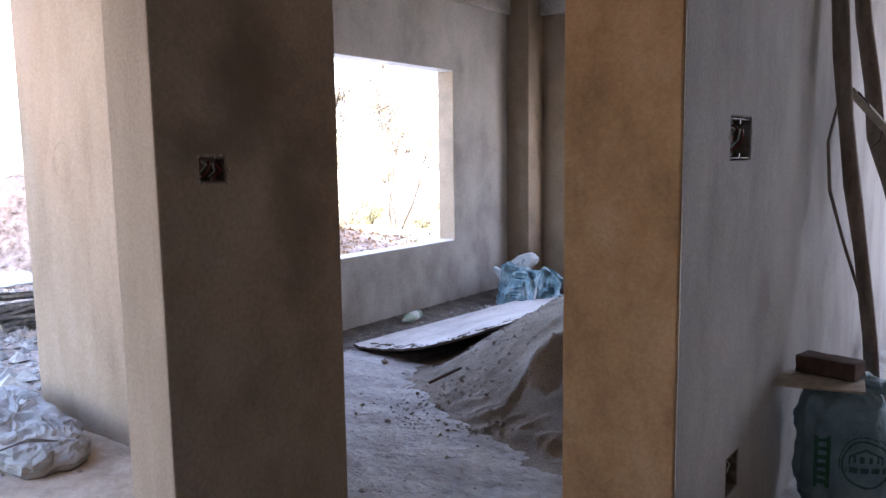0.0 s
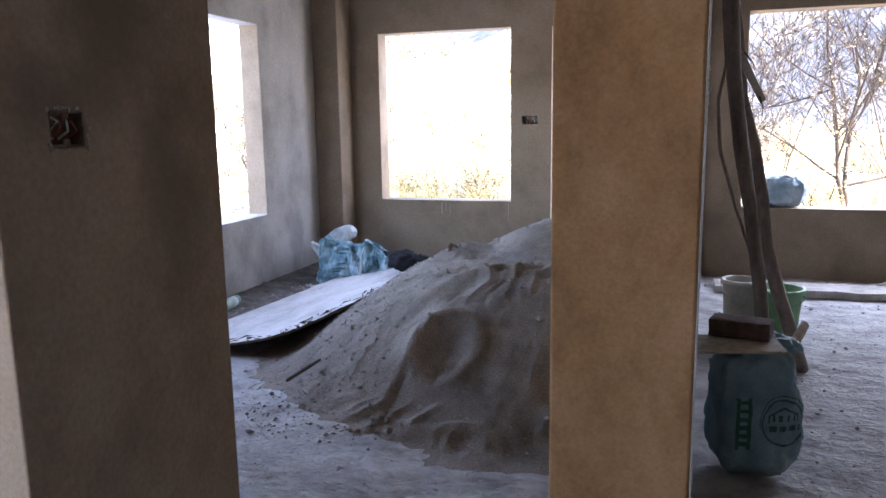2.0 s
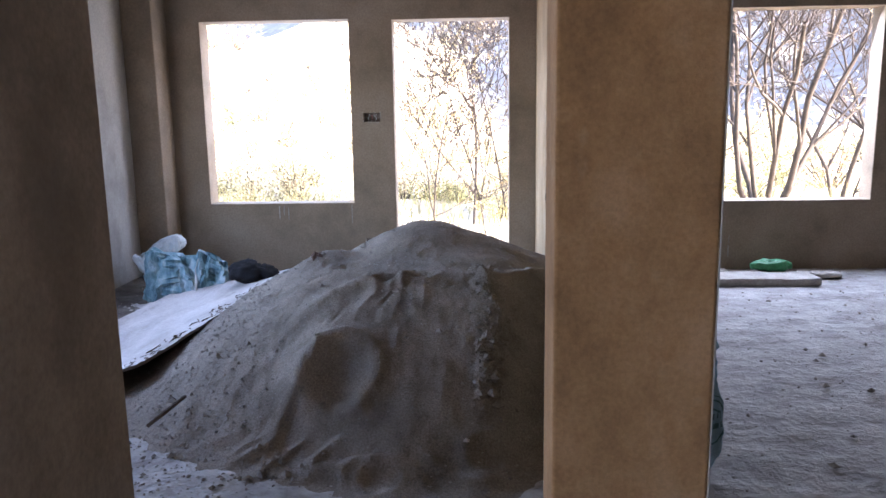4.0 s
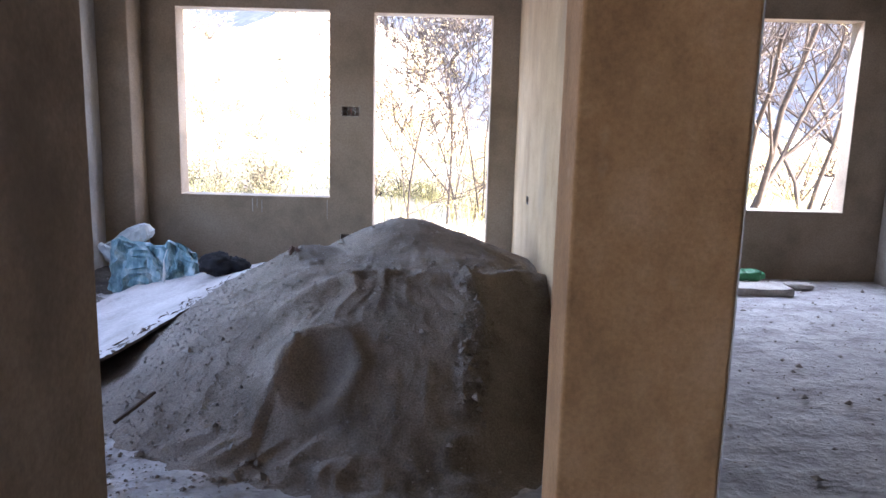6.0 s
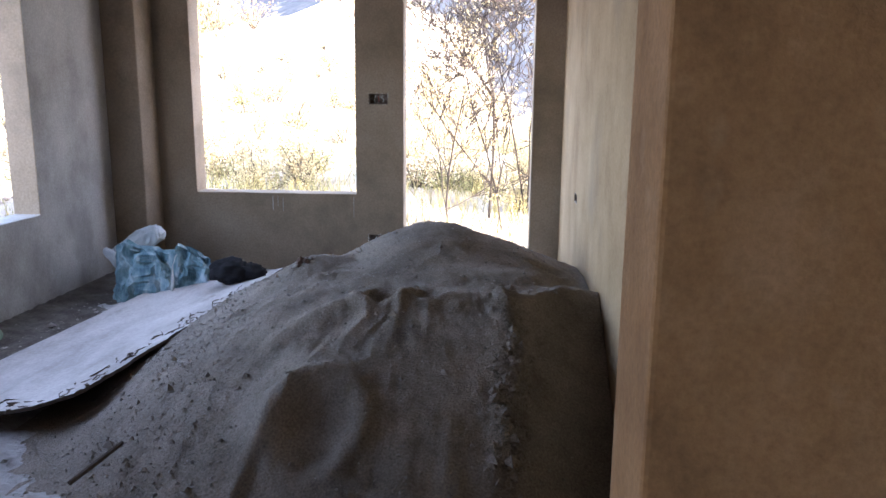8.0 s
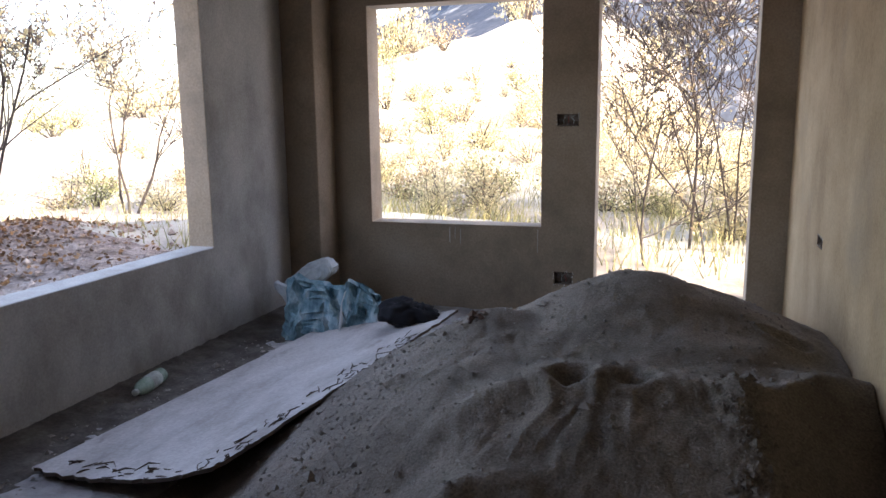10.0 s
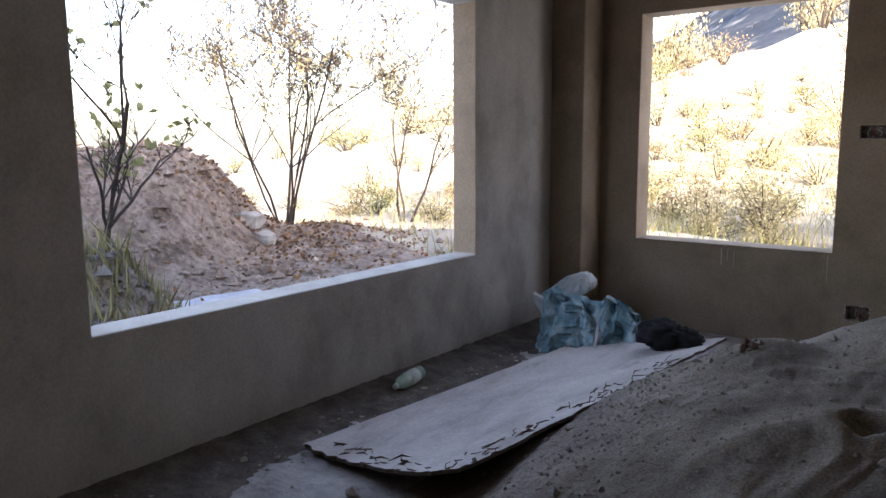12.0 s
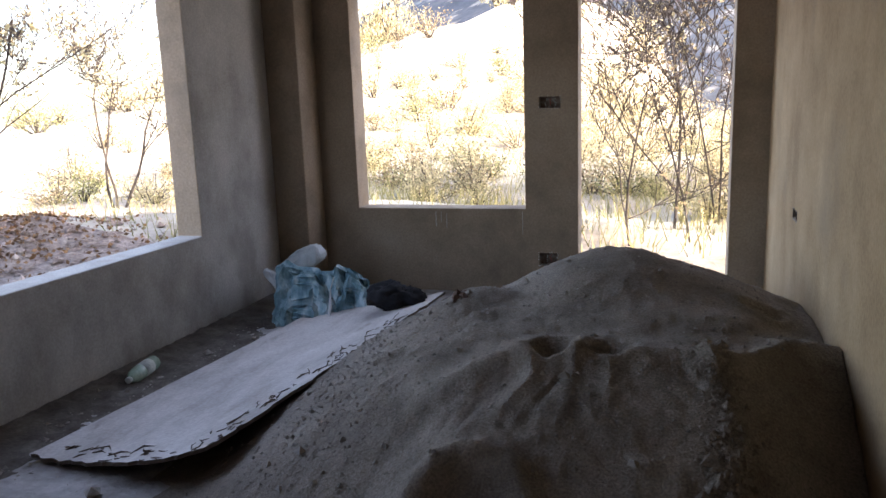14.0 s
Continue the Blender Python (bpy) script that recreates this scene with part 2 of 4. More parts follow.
def folded_sack(w, d, h, seed, lean=0.2, n=52, m=17):
    """A slumped, half-empty woven sack in crumpled facets, its top pinched to a wavy edge."""
    bm = bmesh.new()
    rng = random.Random(seed)
    off = Vector((seed * 2.3, seed * 1.1, seed))
    rid = lambda q: 0.5 - abs(noise.noise(q)) * 2
    rows = []
    for i in range(m + 1):
        ring = []
        for j in range(n):
            v = min(1, max(0, (i + (rng.uniform(-0.35, 0.35) if 0 < i < m else 0)) / m))
            a = 2 * math.pi * (j + rng.uniform(-0.3, 0.3)) / n
            cx, cy = (math.copysign(abs(c) ** 0.55, c) for c in (math.cos(a), math.sin(a)))
            pinch = 1 - 0.75 * v ** 1.8
            hh = h * (1 + 0.12 * noise.noise(Vector((cx * 2.2, seed, 0))) - 0.1 * cx)
            bulge = 1 + 0.10 * math.sin(math.pi * v)
            p = Vector((cx * w / 2 * (1 - 0.12 * v) * bulge, cy * d / 2 * pinch + lean * v * d, v * hh))
            u = Vector((p.x * 8 + p.z * 2, p.y * 8, p.z * 3 - p.x * 1.5)) + off
            fold = 0.055 * rid(u) + 0.034 * rid(u * 2.1) + 0.012 * rid(u * 4.6) - 0.01
            p += Vector((cx * 0.6, cy, 0.3 * v)) * fold
            p.z = max(0.0, p.z)
            ring.append(bm.verts.new(p))
        rows.append(ring)
    for a, b in zip(rows, rows[1:]):
        for j in range(n):
            k = (j + 1) % n
            if rng.random() < 0.5:
                bm.faces.new((a[j], a[k], b[k]))
                bm.faces.new((a[j], b[k], b[j]))
            else:
                bm.faces.new((a[j], a[k], b[j]))
                bm.faces.new((a[k], b[k], b[j]))
    bm.faces.new(rows[0][::-1])
    top = bm.verts.new(sum((v.co for v in rows[-1]), Vector()) / n - Vector((0, 0, 0.02)))
    for j in range(n):
        bm.faces.new((rows[-1][j], rows[-1][(j + 1) % n], top))
    return bm


def strip(bm, pts, w):
    """A thin torn band of woven plastic."""
    prev = None
    for i, p in enumerate(pts):
        p = Vector(p)
        side = Vector((0.6, 0.2, 0.5)).normalized() * w * (0.7 + 0.4 * math.sin(i * 2.1))
        row = [bm.verts.new(p - side), bm.verts.new(p + Vector((0, -0.006, 0.002))), bm.verts.new(p + side)]
        if prev:
            for k in range(2):
                bm.faces.new((prev[k], prev[k + 1], row[k + 1], row[k]))
        prev = row
    return bm



# ---- the building ----
X_LEFT, Y_FAR, OUT = -3.922, 6.945, 0.2
SILL, LINTEL = 0.604, 2.148
floor_ob = thing("floor", field(-4.1, 3.0, 200, -2.8, 7.15, 280, lambda x, y: 0.012 * fbm(x, y, 1.1, 4, 2) + 0.010 * (0.5 - abs(noise.noise(Vector((x * 4.5 + y, y * 5.5 - x, 2))))) + 0.006 * abs(fbm(x, y, 9, 2, 5)) + 0.004 * fbm(x, y, 26, 2, 7) - 0.013), FLOOR, "rough grey concrete floor strewn with dust and mortar crumbs", "floor", kind="structure", smooth=True)
slab = thing("foundation", box(-4.1, -2.8, -0.4, 3.0, 7.15, -0.06), CONCRETE, "raw concrete floor slab under the rooms", "foundation", kind="structure")
ceiling = thing("ceiling", box(-4.3, -3.0, 2.95, 3.2, 7.35, 3.12), CONCRETE_DARK, "bare cast concrete ceiling slab", "ceiling", kind="structure")
# unseen, added so that the house shadow reaches across the yard
parapet = thing("parapet", solid([(-4.3, -3.0, 3.12, 3.2, 7.35, 3.9)], [(-4.1, -2.8, 3.12, 3.0, 7.15, 3.95)]), PLASTER, "unseen roof edge added to lengthen the house shadow", "parapet", kind="structure")

far = solid([(-4.1, Y_FAR, -0.1, 3.0, Y_FAR + OUT, 2.95)], [
    (-3.386, 6, SILL, -2.119, 8, LINTEL),
    (-1.749, 6, 0.0, -0.771, 8, LINTEL - 0.012),
    (-0.15, 6, SILL - 0.018, 2.28, 8, LINTEL + 0.022),
    (-2.014, 6, 1.296, -1.871, Y_FAR + 0.05, 1.372),
    (-2.02, 6, 0.201, -1.897, Y_FAR + 0.05, 0.287)])
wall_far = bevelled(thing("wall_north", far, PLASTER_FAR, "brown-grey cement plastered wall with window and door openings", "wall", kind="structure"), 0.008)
left = solid([(-4.1, 2.13, -0.1, X_LEFT, Y_FAR, 2.95)], [(-5, 3.249, SILL - 0.014, -3, 5.726, LINTEL - 0.02)])
wall_left = bevelled(thing("wall_west", left, PLASTER_PALE, "pale grey cement plastered wall with a wide unglazed window", "wall", kind="structure"), 0.008)
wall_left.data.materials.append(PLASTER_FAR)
for p in wall_left.data.polygons:  # the far reveal takes the darker brown plaster
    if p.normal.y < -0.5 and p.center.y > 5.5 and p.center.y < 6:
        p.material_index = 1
front = solid([(-4.02, 1.97, -0.1, -1.95, 2.13, 2.95)])
wall_front = bevelled(thing("wall_south", front, PLASTER_STREAK, "pale cement plastered wall beside the open entrance", "wall", kind="structure"), 0.008)
stub_bm = solid([(-2.098, 1.35, -0.1, -1.86, 1.97, 2.95), (-1.95, 1.97, -0.1, -1.86, 2.125, 2.95)], [(-1.92, 1.503, 1.29, -1.8, 1.599, 1.366)])
for v in stub_bm.verts:
    if v.co.x > -1.9:
        v.co.x -= 0.028 * (v.co.y - 1.35) / 0.775
stub = bevelled(thing("wall_doorway", stub_bm, [PLASTER_DARK, PLASTER_STREAK], "plastered stub wall beside the room doorway, shade in its side colour", "wall", kind="structure"), 0.006)
# shade on the side faces is put into their darker plaster; the front stays pale
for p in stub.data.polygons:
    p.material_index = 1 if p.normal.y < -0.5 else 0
# the warm bounce on this column is deepened through its orange-brown plaster
pier = bevelled(thing("column", box(-0.896, 2.005, -0.1, -0.56, 2.21, 2.95), PLASTER_BROWN, "brown plastered column ending the partition wall, warm bounce in its colour", "column", kind="structure"), 0.007)


def skew(x, y):
    return x + 0.11 * max(0.0, (y - 2.01) / 4.935)


part_bm = solid([(-0.657, 2.21, -0.1, -0.56, Y_FAR, 2.95), (-0.56, 2.008, -0.1, -0.555, Y_FAR, 2.95)], [
    (-0.613, 2.386, 1.335, -0.5, 2.598, 1.467), (-0.613, 2.45, 0.26, -0.5, 2.583, 0.391),
    (-0.613, 4.70, 0.72, -0.5, 4.95, 0.81),
    (-0.8, 3.386, 0.69, -0.608, 3.546, 0.78), (-0.8, 5.53, 0.742, -0.608, 5.69, 0.796)])
for v in part_bm.verts:
    v.co.x = skew(v.co.x, v.co.y)
partition = bevelled(thing("wall_partition", part_bm, PLASTER_GREY, "grey cement plastered partition wall with chased sockets", "wall", kind="structure"), 0.004)
# warm window light on the west face is put into its plaster colour
partition.data.materials.append(PLASTER_WARMLIT)
for p in partition.data.polygons:
    p.material_index = 1 if p.normal.x < -0.5 else 0
# dark plaster on both cuts bounced light; the back wall is an unseen addition
wall_right = bevelled(thing("wall_east", box(2.85, -2.6, -0.1, 3.05, Y_FAR, 2.95), PLASTER_DARK, "dark cement plastered side wall", "wall", kind="structure"))
wall_back = thing("wall_back", box(-4.1, -2.8, -0.1, 3.05, -2.6, 2.95), PLASTER_DARK, "unseen wall added to close the entrance hall, dark to cut bounce", "wall", kind="structure")
# the left column's shade is put into its colour with the far wall's brown
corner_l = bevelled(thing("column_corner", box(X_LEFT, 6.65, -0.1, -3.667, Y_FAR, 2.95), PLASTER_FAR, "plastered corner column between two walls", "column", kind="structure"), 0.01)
corner_r = bevelled(thing("column_corner", box(2.62, 6.62, -0.1, 2.85, Y_FAR, 2.95), PLASTER, "plastered corner column of the other room", "column", kind="structure"), 0.01)


def beam(name, x0, y0, x1, y1, z):
    bm = box(x0, y0, z, x1, y1, 2.95)
    bmesh.ops.subdivide_edges(bm, edges=bm.edges, cuts=24, use_grid_fill=True)
    for v in bm.verts:
        if v.co.z < 2.9:
            v.co.z += 0.012 * fbm(v.co.x, v.co.y, 4, 3, 1)
            v.co += Vector((fbm(v.co.y, v.co.z, 5, 2, 3), fbm(v.co.x, v.co.z, 5, 2, 4), 0)) * 0.006
    return thing(name, bm, CONCRETE, "rough cast concrete beam under the slab", "beam", kind="structure")


beam("beam", X_LEFT + 0.003, 2.14, X_LEFT + 0.06, 6.635, 2.74)
beam("beam", -3.70, 6.88, -0.62, Y_FAR - 0.003, 2.74)

# ---- sand heap ----
def sheet_z(u, v):
    """Height of the plywood sheet, propped by the heap along one side."""
    lift = 0.03 + 0.15 * u ** 1.4 + 0.02 * v
    droop = -0.02 * math.sin(u * 3.1) * (1 - v)
    return lift + droop + 0.006 * fbm(u * 2, v * 3, 2.5, 2, 3)


def ease(v, a, b):
    q = min(1.0, max(0.0, (v - a) / (b - a)))
    return q * q * (3 - 2 * q)


def ridge(x, y, z=0.0):
    return 0.5 - abs(noise.noise(Vector((x, y, z)))) * 2


def hollow(x, y, cx, cy, rx, ry, depth, lip):
    """A scooped print: a steep bowl with a low raised rim."""
    r = math.hypot((x - cx) / rx, (y - cy) / ry)
    if r > 2.4:
        return 0.0
    return -depth * (1 - ease(r, 0.15, 1.1)) + lip * math.exp(-((r - 1.25) / 0.3) ** 2)


PRINTS = ((-1.495, 4.075, 0.09, 0.105, 0.078, 0.012), (-1.325, 4.085, 0.088, 0.10, 0.072, 0.012), (-0.80, 4.78, 0.09, 0.07, 0.035, 0.01),
          (-2.12, 4.28, 0.10, 0.06, 0.018, 0.008), (-1.74, 4.5, 0.10, 0.07, 0.014, 0.006), (-1.42, 3.03, 0.07, 0.06, 0.03, 0.012), (-1.0, 3.12, 0.09, 0.06, 0.03, 0.012))


def heap(x, y):
    # low broad mound, steep in front, set back where it meets the partition
    ye = y - 0.34 * ease(x, -1.02, -0.68) * ease(-y, -4.5, -4.0)
    r = ((x + 1.2) / (1.75 if x < -1.2 else 2.0)) ** 2 + ((ye - 4.3) / (1.36 if ye < 4.3 else 1.65)) ** 2
    low = (0.605 - 0.05 * ease(x, -0.95, -0.65)) * max(0.0, 1 - r ** 1.3) ** 1.45 - 0.25 * max(0.0, r - 1)
    # later load tipped on top, and its shoulder towards the plywood
    cone = 0.745 - (0.43 + 0.11 * ease(-x, 1.36, 1.8)) * (math.sqrt((x + 1.36) ** 2 + (y - 5.0) ** 2 + 0.02) - 0.14)
    shoulder = 0.605 - 0.66 * (math.sqrt(((x + 1.9) / 1.0) ** 2 + ((y - 4.75) / 1.1) ** 2 + 0.012) - 0.11)
    k = 0.026
    z = k * math.log(sum(math.exp((q + 0.02) / k) for q in (low, cone, shoulder))) - 0.034
    if z < -0.09:
        return -0.05
    up = ease(z, 0.02, 0.2)
    z += 0.016 * fbm(x, y, 2.3, 3, 4)
    # trampled lump with a scooped hollow on the front slope
    z += 0.06 * math.exp(-(((x + 1.72) / 0.19) ** 2 + ((y - 3.50) / 0.17) ** 2) ** 1.6)
    z += hollow(x, y, -1.63, 3.43, 0.13, 0.12, 0.06, 0.022)
    # scarp where the front has slumped away
    edge = x + 1.87 + 0.05 * noise.noise(Vector((x * 6, y * 6, 3))) - 0.25 * max(0.0, y - 3.25)
    z -= 0.055 * ease(edge, 0.0, 0.07) * (1 - ease(edge, 0.1, 0.55)) * math.exp(-((y - 3.2) / 0.21) ** 4) * up
    # runnels fanning down from the crest
    face = ease(-y, -4.08, -3.95) * ease(y, 3.45, 3.9)
    fan = (x + 1.33 + 0.05 * noise.noise(Vector((x * 4, y * 5, 9)))) / (1 + 0.9 * max(0.0, 4.1 - y))
    z += face * (0.013 * ridge(fan * 8, y * 2.2, 1) + 0.007 * ridge(fan * 21 + 3, y * 3.2, 5)) * math.exp(-((fan + 0.02) / 0.42) ** 4)
    # lip along the crest
    lip = y - 4.02 - 0.05 * noise.noise(Vector((x * 5, 0, 8))) - 0.3 * ease(x, -1.0, -0.7) + 0.35 * ease(-x, 1.6, 2.2)
    z += (0.03 * math.exp(-(lip / 0.07) ** 2) - 0.028 * math.exp(-((lip - 0.27) / 0.14) ** 2)) * ease(x, -2.0, -1.7)
    # slumped curls along the foot
    toe = math.exp(-((z - 0.05) / 0.06) ** 2) * ease(-y, -3.5, -3.2)
    z += 0.05 * toe * max(0.0, ridge(x * 3.6 + 0.5 * y, y * 8 + 0.8 * math.sin(x * 5), 2))
    # crumbling stripe of damp lumps
    stripe = math.exp(-((x + 0.995 - 0.03 * math.sin(y * 9)) / 0.05) ** 2) * ease(y, 3.2, 3.4) * ease(-y, -4.12, -4.0)
    z += stripe * (0.02 + 0.03 * abs(fbm(x, y, 15, 3, 11)))
    z -= 0.03 * math.exp(-((x + 0.90) / 0.05) ** 2) * ease(y, 3.3, 3.5) * ease(-y, -4.05, -3.8)
    # trampled, scaly lower front
    z += up * ease(-y, -3.85, -3.5) * (0.009 * ridge(x * 6 + 1.5 * y, y * 5, 13) + 0.005 * ridge(x * 14 + y, y * 10, 17))
    # wind-worn grain and small tumbled clods
    z += up * (0.004 * ridge(x * 7 + 2 * y, y * 3.2, 7) + 0.003 * ridge(x * 15, y * 9 + 2 * x, 4)) + 0.0045 * fbm(x, y, 9, 3, 9) + 0.0025 * fbm(x, y, 24, 3, 12)
    rough = 0.25 + 1.0 * ease(-x, 1.85, 2.15)
    z += 0.008 * rough * max(0.0, noise.noise(Vector((x * 34, y * 34, 6))) - 0.1) * up
    for p in PRINTS:
        z += hollow(x, y, *p)
    # the sheet lies on top of the sand that runs under it
    w = (y - 3.86) / 2.25
    u = (x + 3.56 - 0.22 * w) / 0.87
    if u < 1.0 - 0.06 * ease(w, 0.3, 0.6) and -0.1 < w < 1.05:
        z = min(z, sheet_z(max(0.0, u), max(0.0, w)) - 0.03)
    return 0.022 * math.log1p(math.exp(max(-40, min(40, z / 0.022)))) - 0.016 if z > -0.06 else -0.05


heap_bm = field(-3.0, -0.55, 290, 2.7, 6.4, 440, heap)
for v in heap_bm.verts:
    if v.co.x > -0.9:
        v.co.x = min(v.co.x, skew(-0.66, v.co.y))
bmesh.ops.delete(heap_bm, geom=[v for v in heap_bm.verts if v.co.z < -0.045], context="VERTS")
sand_heap = thing("sand_mound", heap_bm, SAND, "large heap of grey river sand with footprints and slumped faces", "sand heap", smooth=True)


# ---- loose things ----
from mathutils.bvhtree import BVHTree

PLY = mat("dusty_weathered_plywood", (0.45, 0.42, 0.40), 0.95, (0.32, 0.295, 0.275), (0.55, 0.525, 0.505), 5, 60, 0.5, stain=((0.17, 0.14, 0.115), 7.0, 0.64, 0.75), stretch=(1, 0.4, 1))
PLY_EDGE = mat("dark_plywood_edge", (0.09, 0.07, 0.055), 0.9, fine=90, scale=12, bump=0.5)
WOOD = mat("barked_pole_wood", (0.23, 0.185, 0.15), 0.9, (0.13, 0.1, 0.08), (0.33, 0.275, 0.23), 6, 50, 0.7, stretch=(3, 3, 0.6))
WOOD_PALE = mat("pale_sawn_wood", (0.42, 0.36, 0.28), 0.85, fine=60, scale=8, bump=0.4, stretch=(3, 3, 0.5))
# SACK_BLUE's dark tone is blue print and also crease shade put into the colour
SACK_BLUE = mat("blue_woven_plastic_sack", (0.16, 0.28, 0.32), 0.45, (0.025, 0.08, 0.11), (0.42, 0.53, 0.56), 7, 160, 0.35, fine_amt=0.25, stain=((0.52, 0.58, 0.6), 8.0, 0.58, 0.8), stretch=(2.2, 1.6, 0.6))
SACK_WHITE = mat("white_woven_plastic_sack", (0.50, 0.53, 0.53), 0.6, (0.3, 0.34, 0.36), (0.66, 0.68, 0.67), 4, 160, 0.35, fine_amt=0.25)
SACK_SILL = mat("light_blue_plastic_sack", (0.36, 0.46, 0.52), 0.55, (0.17, 0.27, 0.35), (0.55, 0.62, 0.66), 7, 160, 0.3, fine_amt=0.25)
SACK_CEMENT = mat("pale_blue_cement_sack", (0.20, 0.315, 0.37), 0.65, (0.12, 0.205, 0.255), (0.31, 0.42, 0.47), 4, 140, 0.4, stain=((0.45, 0.45, 0.43), 3.2, 0.62, 0.5))
PRINT = mat("dark_green_print", (0.045, 0.11, 0.11), 0.6, fine=90, scale=30, bump=0)
PRINT_GREEN = mat("green_print", (0.03, 0.115, 0.075), 0.6, fine=90, scale=30, bump=0)
SACK_DUSTY = mat("dusty_grey_sack", (0.31, 0.285, 0.26), 0.8, (0.16, 0.145, 0.13), (0.44, 0.41, 0.375), 5, 120, 0.4, stain=((0.22, 0.2, 0.18), 4, 0.6, 0.7))
BRICK_RED = mat("dusty_red_brick", (0.11, 0.07, 0.055), 0.95, (0.07, 0.045, 0.035), (0.17, 0.115, 0.095), 14, 90, 0.7)
BLACK_CLOTH = mat("black_cloth", (0.016, 0.016, 0.019), 0.95, fine=200, scale=20, bump=0.4)
TUB_GREEN = mat("pale_green_plastic", (0.26, 0.46, 0.24), 0.45, (0.2, 0.37, 0.18), (0.34, 0.54, 0.31), 6, 60, 0.1, stain=((0.42, 0.42, 0.38), 8, 0.6, 0.6))
TUB_BEIGE = mat("dusty_beige_plastic", (0.44, 0.42, 0.35), 0.6, fine=60, scale=6, bump=0.15)
BAG_GREEN = mat("green_thin_plastic", (0.045, 0.2, 0.085), 0.4, fine=60, scale=12, bump=0.2)
BOTTLE_GLASS = mat("pale_green_bottle", (0.36, 0.48, 0.39), 0.25, (0.26, 0.39, 0.29), (0.47, 0.57, 0.49), 20, 60, 0.05, spec=0.5)
LABEL_PAPER = mat("pale_paper_label", (0.55, 0.6, 0.56), 0.7, fine=80, scale=20, bump=0.05)
STEEL = mat("rusty_box_steel", (0.14, 0.105, 0.08), 0.65, (0.07, 0.05, 0.04), (0.3, 0.27, 0.24), 18, 120, 0.4, metal=0.5)
CABLE = mat("black_cable", (0.02, 0.02, 0.02), 0.5, bump=0)
WIRE_RED = mat("dull_red_wire", (0.3, 0.06, 0.04), 0.5, bump=0)
RUBBLE = mat("mortar_crumbs", (0.31, 0.28, 0.25), 0.95, (0.17, 0.15, 0.13), (0.42, 0.39, 0.35), 20, 90, 0.5, rand=0.3)
RUBBLE_DARK = mat("dark_sand_clods", (0.22, 0.2, 0.178), 0.97, fine=90, scale=20, bump=0.5, rand=0.3)


# plywood sheet
sb = field(0, 1, 46, 0, 1, 90, sheet_z, 0.016)
for v in sb.verts:
    u, w = v.co.x, v.co.y
    z = v.co.z
    fray = 0.012 * fbm(w * 9, 0, 3, 2, 5) * (u > 0.98) + 0.0
    fray_f = 0.018 * fbm(u * 6, 2, 3, 2, 6) * (w < 0.02)
    cut = 0.22 * max(0, u - 0.78) / 0.22 * max(0, 0.1 - w) / 0.1
    x = -3.56 + 0.87 * u + 0.22 * w + fray - 0.2 * cut * cut
    y = 3.94 - 0.10 * u + 2.25 * w + fray_f + 0.18 * cut
    v.co = (x, y, z)
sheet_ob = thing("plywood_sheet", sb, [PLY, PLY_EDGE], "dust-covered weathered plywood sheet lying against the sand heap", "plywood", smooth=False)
# faces turned up get the dusty top, edges and underside the dark colour
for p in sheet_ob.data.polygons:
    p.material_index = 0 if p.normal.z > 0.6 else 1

# splinters flaking from the sheet's broken edge
rngt = random.Random(5)
spl = bmesh.new()
for k in range(110):
    w = rngt.uniform(0, 0.75)
    u = rngt.uniform(0.86, 1.01) if rngt.random() < 0.75 else rngt.uniform(0.1, 0.95)
    if u < 0.86:
        w = rngt.uniform(0, 0.05)
    x, y = -3.56 + 0.87 * u + 0.22 * w, 3.94 - 0.10 * u + 2.25 * w
    a = rngt.gauss(1.4, 0.4) if u > 0.86 else rngt.gauss(0.2, 0.5)
    ln = rngt.lognormvariate(-3.1, 0.55)
    p = Vector((x, y, sheet_z(min(u, 1), w) + 0.004))
    d = Vector((math.cos(a), math.sin(a), rngt.uniform(0.0, 0.15)))
    e = Vector((-d.y, d.x, 0)) * rngt.gauss(0, 0.25) * ln
    tube(spl, [p, p + d * ln * 0.5 + e, p + d * ln], [0.002, rngt.uniform(0.002, 0.005), 0.001], 4)
thing("splinter", spl, PLY_EDGE, "dark splinters flaked along the plywood edge", "splinters", kind="stuff")

# corner sacks
def sack_thing(bm, material, label, group, m, strips=(), strip_mat=None, name="woven_sack"):
    ob = thing(name, None, None, label, "sack", group)
    ob.matrix_basis = m
    part("body", bm, material, ob, smooth=False if material in (SACK_BLUE, SACK_DUSTY, SACK_WHITE) else True)
    for pts, w in strips:
        part("torn_strip", strip(bmesh.new(), pts, w), strip_mat or SACK_WHITE, ob, "torn pale plastic strip", smooth=True)
    return ob


sack_thing(folded_sack(0.42, 0.30, 0.32, 3), SACK_BLUE, "crumpled blue and white woven sack slumped in the corner", "sacks in the corner", pose(-3.39, 6.02, 0.0, 0, 0, 14),
           [([(0.17, -0.175, 0.02), (0.185, -0.16, 0.12), (0.18, -0.1, 0.22), (0.2, -0.06, 0.29)], 0.014)])
sack_thing(folded_sack(0.28, 0.24, 0.29, 8), SACK_BLUE, "smaller blue woven sack with torn pale strips", "sacks in the corner", pose(-3.13, 6.12, 0.0, 0, 8, 24),
           [([(-0.13, -0.15, 0.02), (-0.1, -0.14, 0.05), (0.0, -0.145, 0.06), (0.1, -0.14, 0.05)], 0.010)])
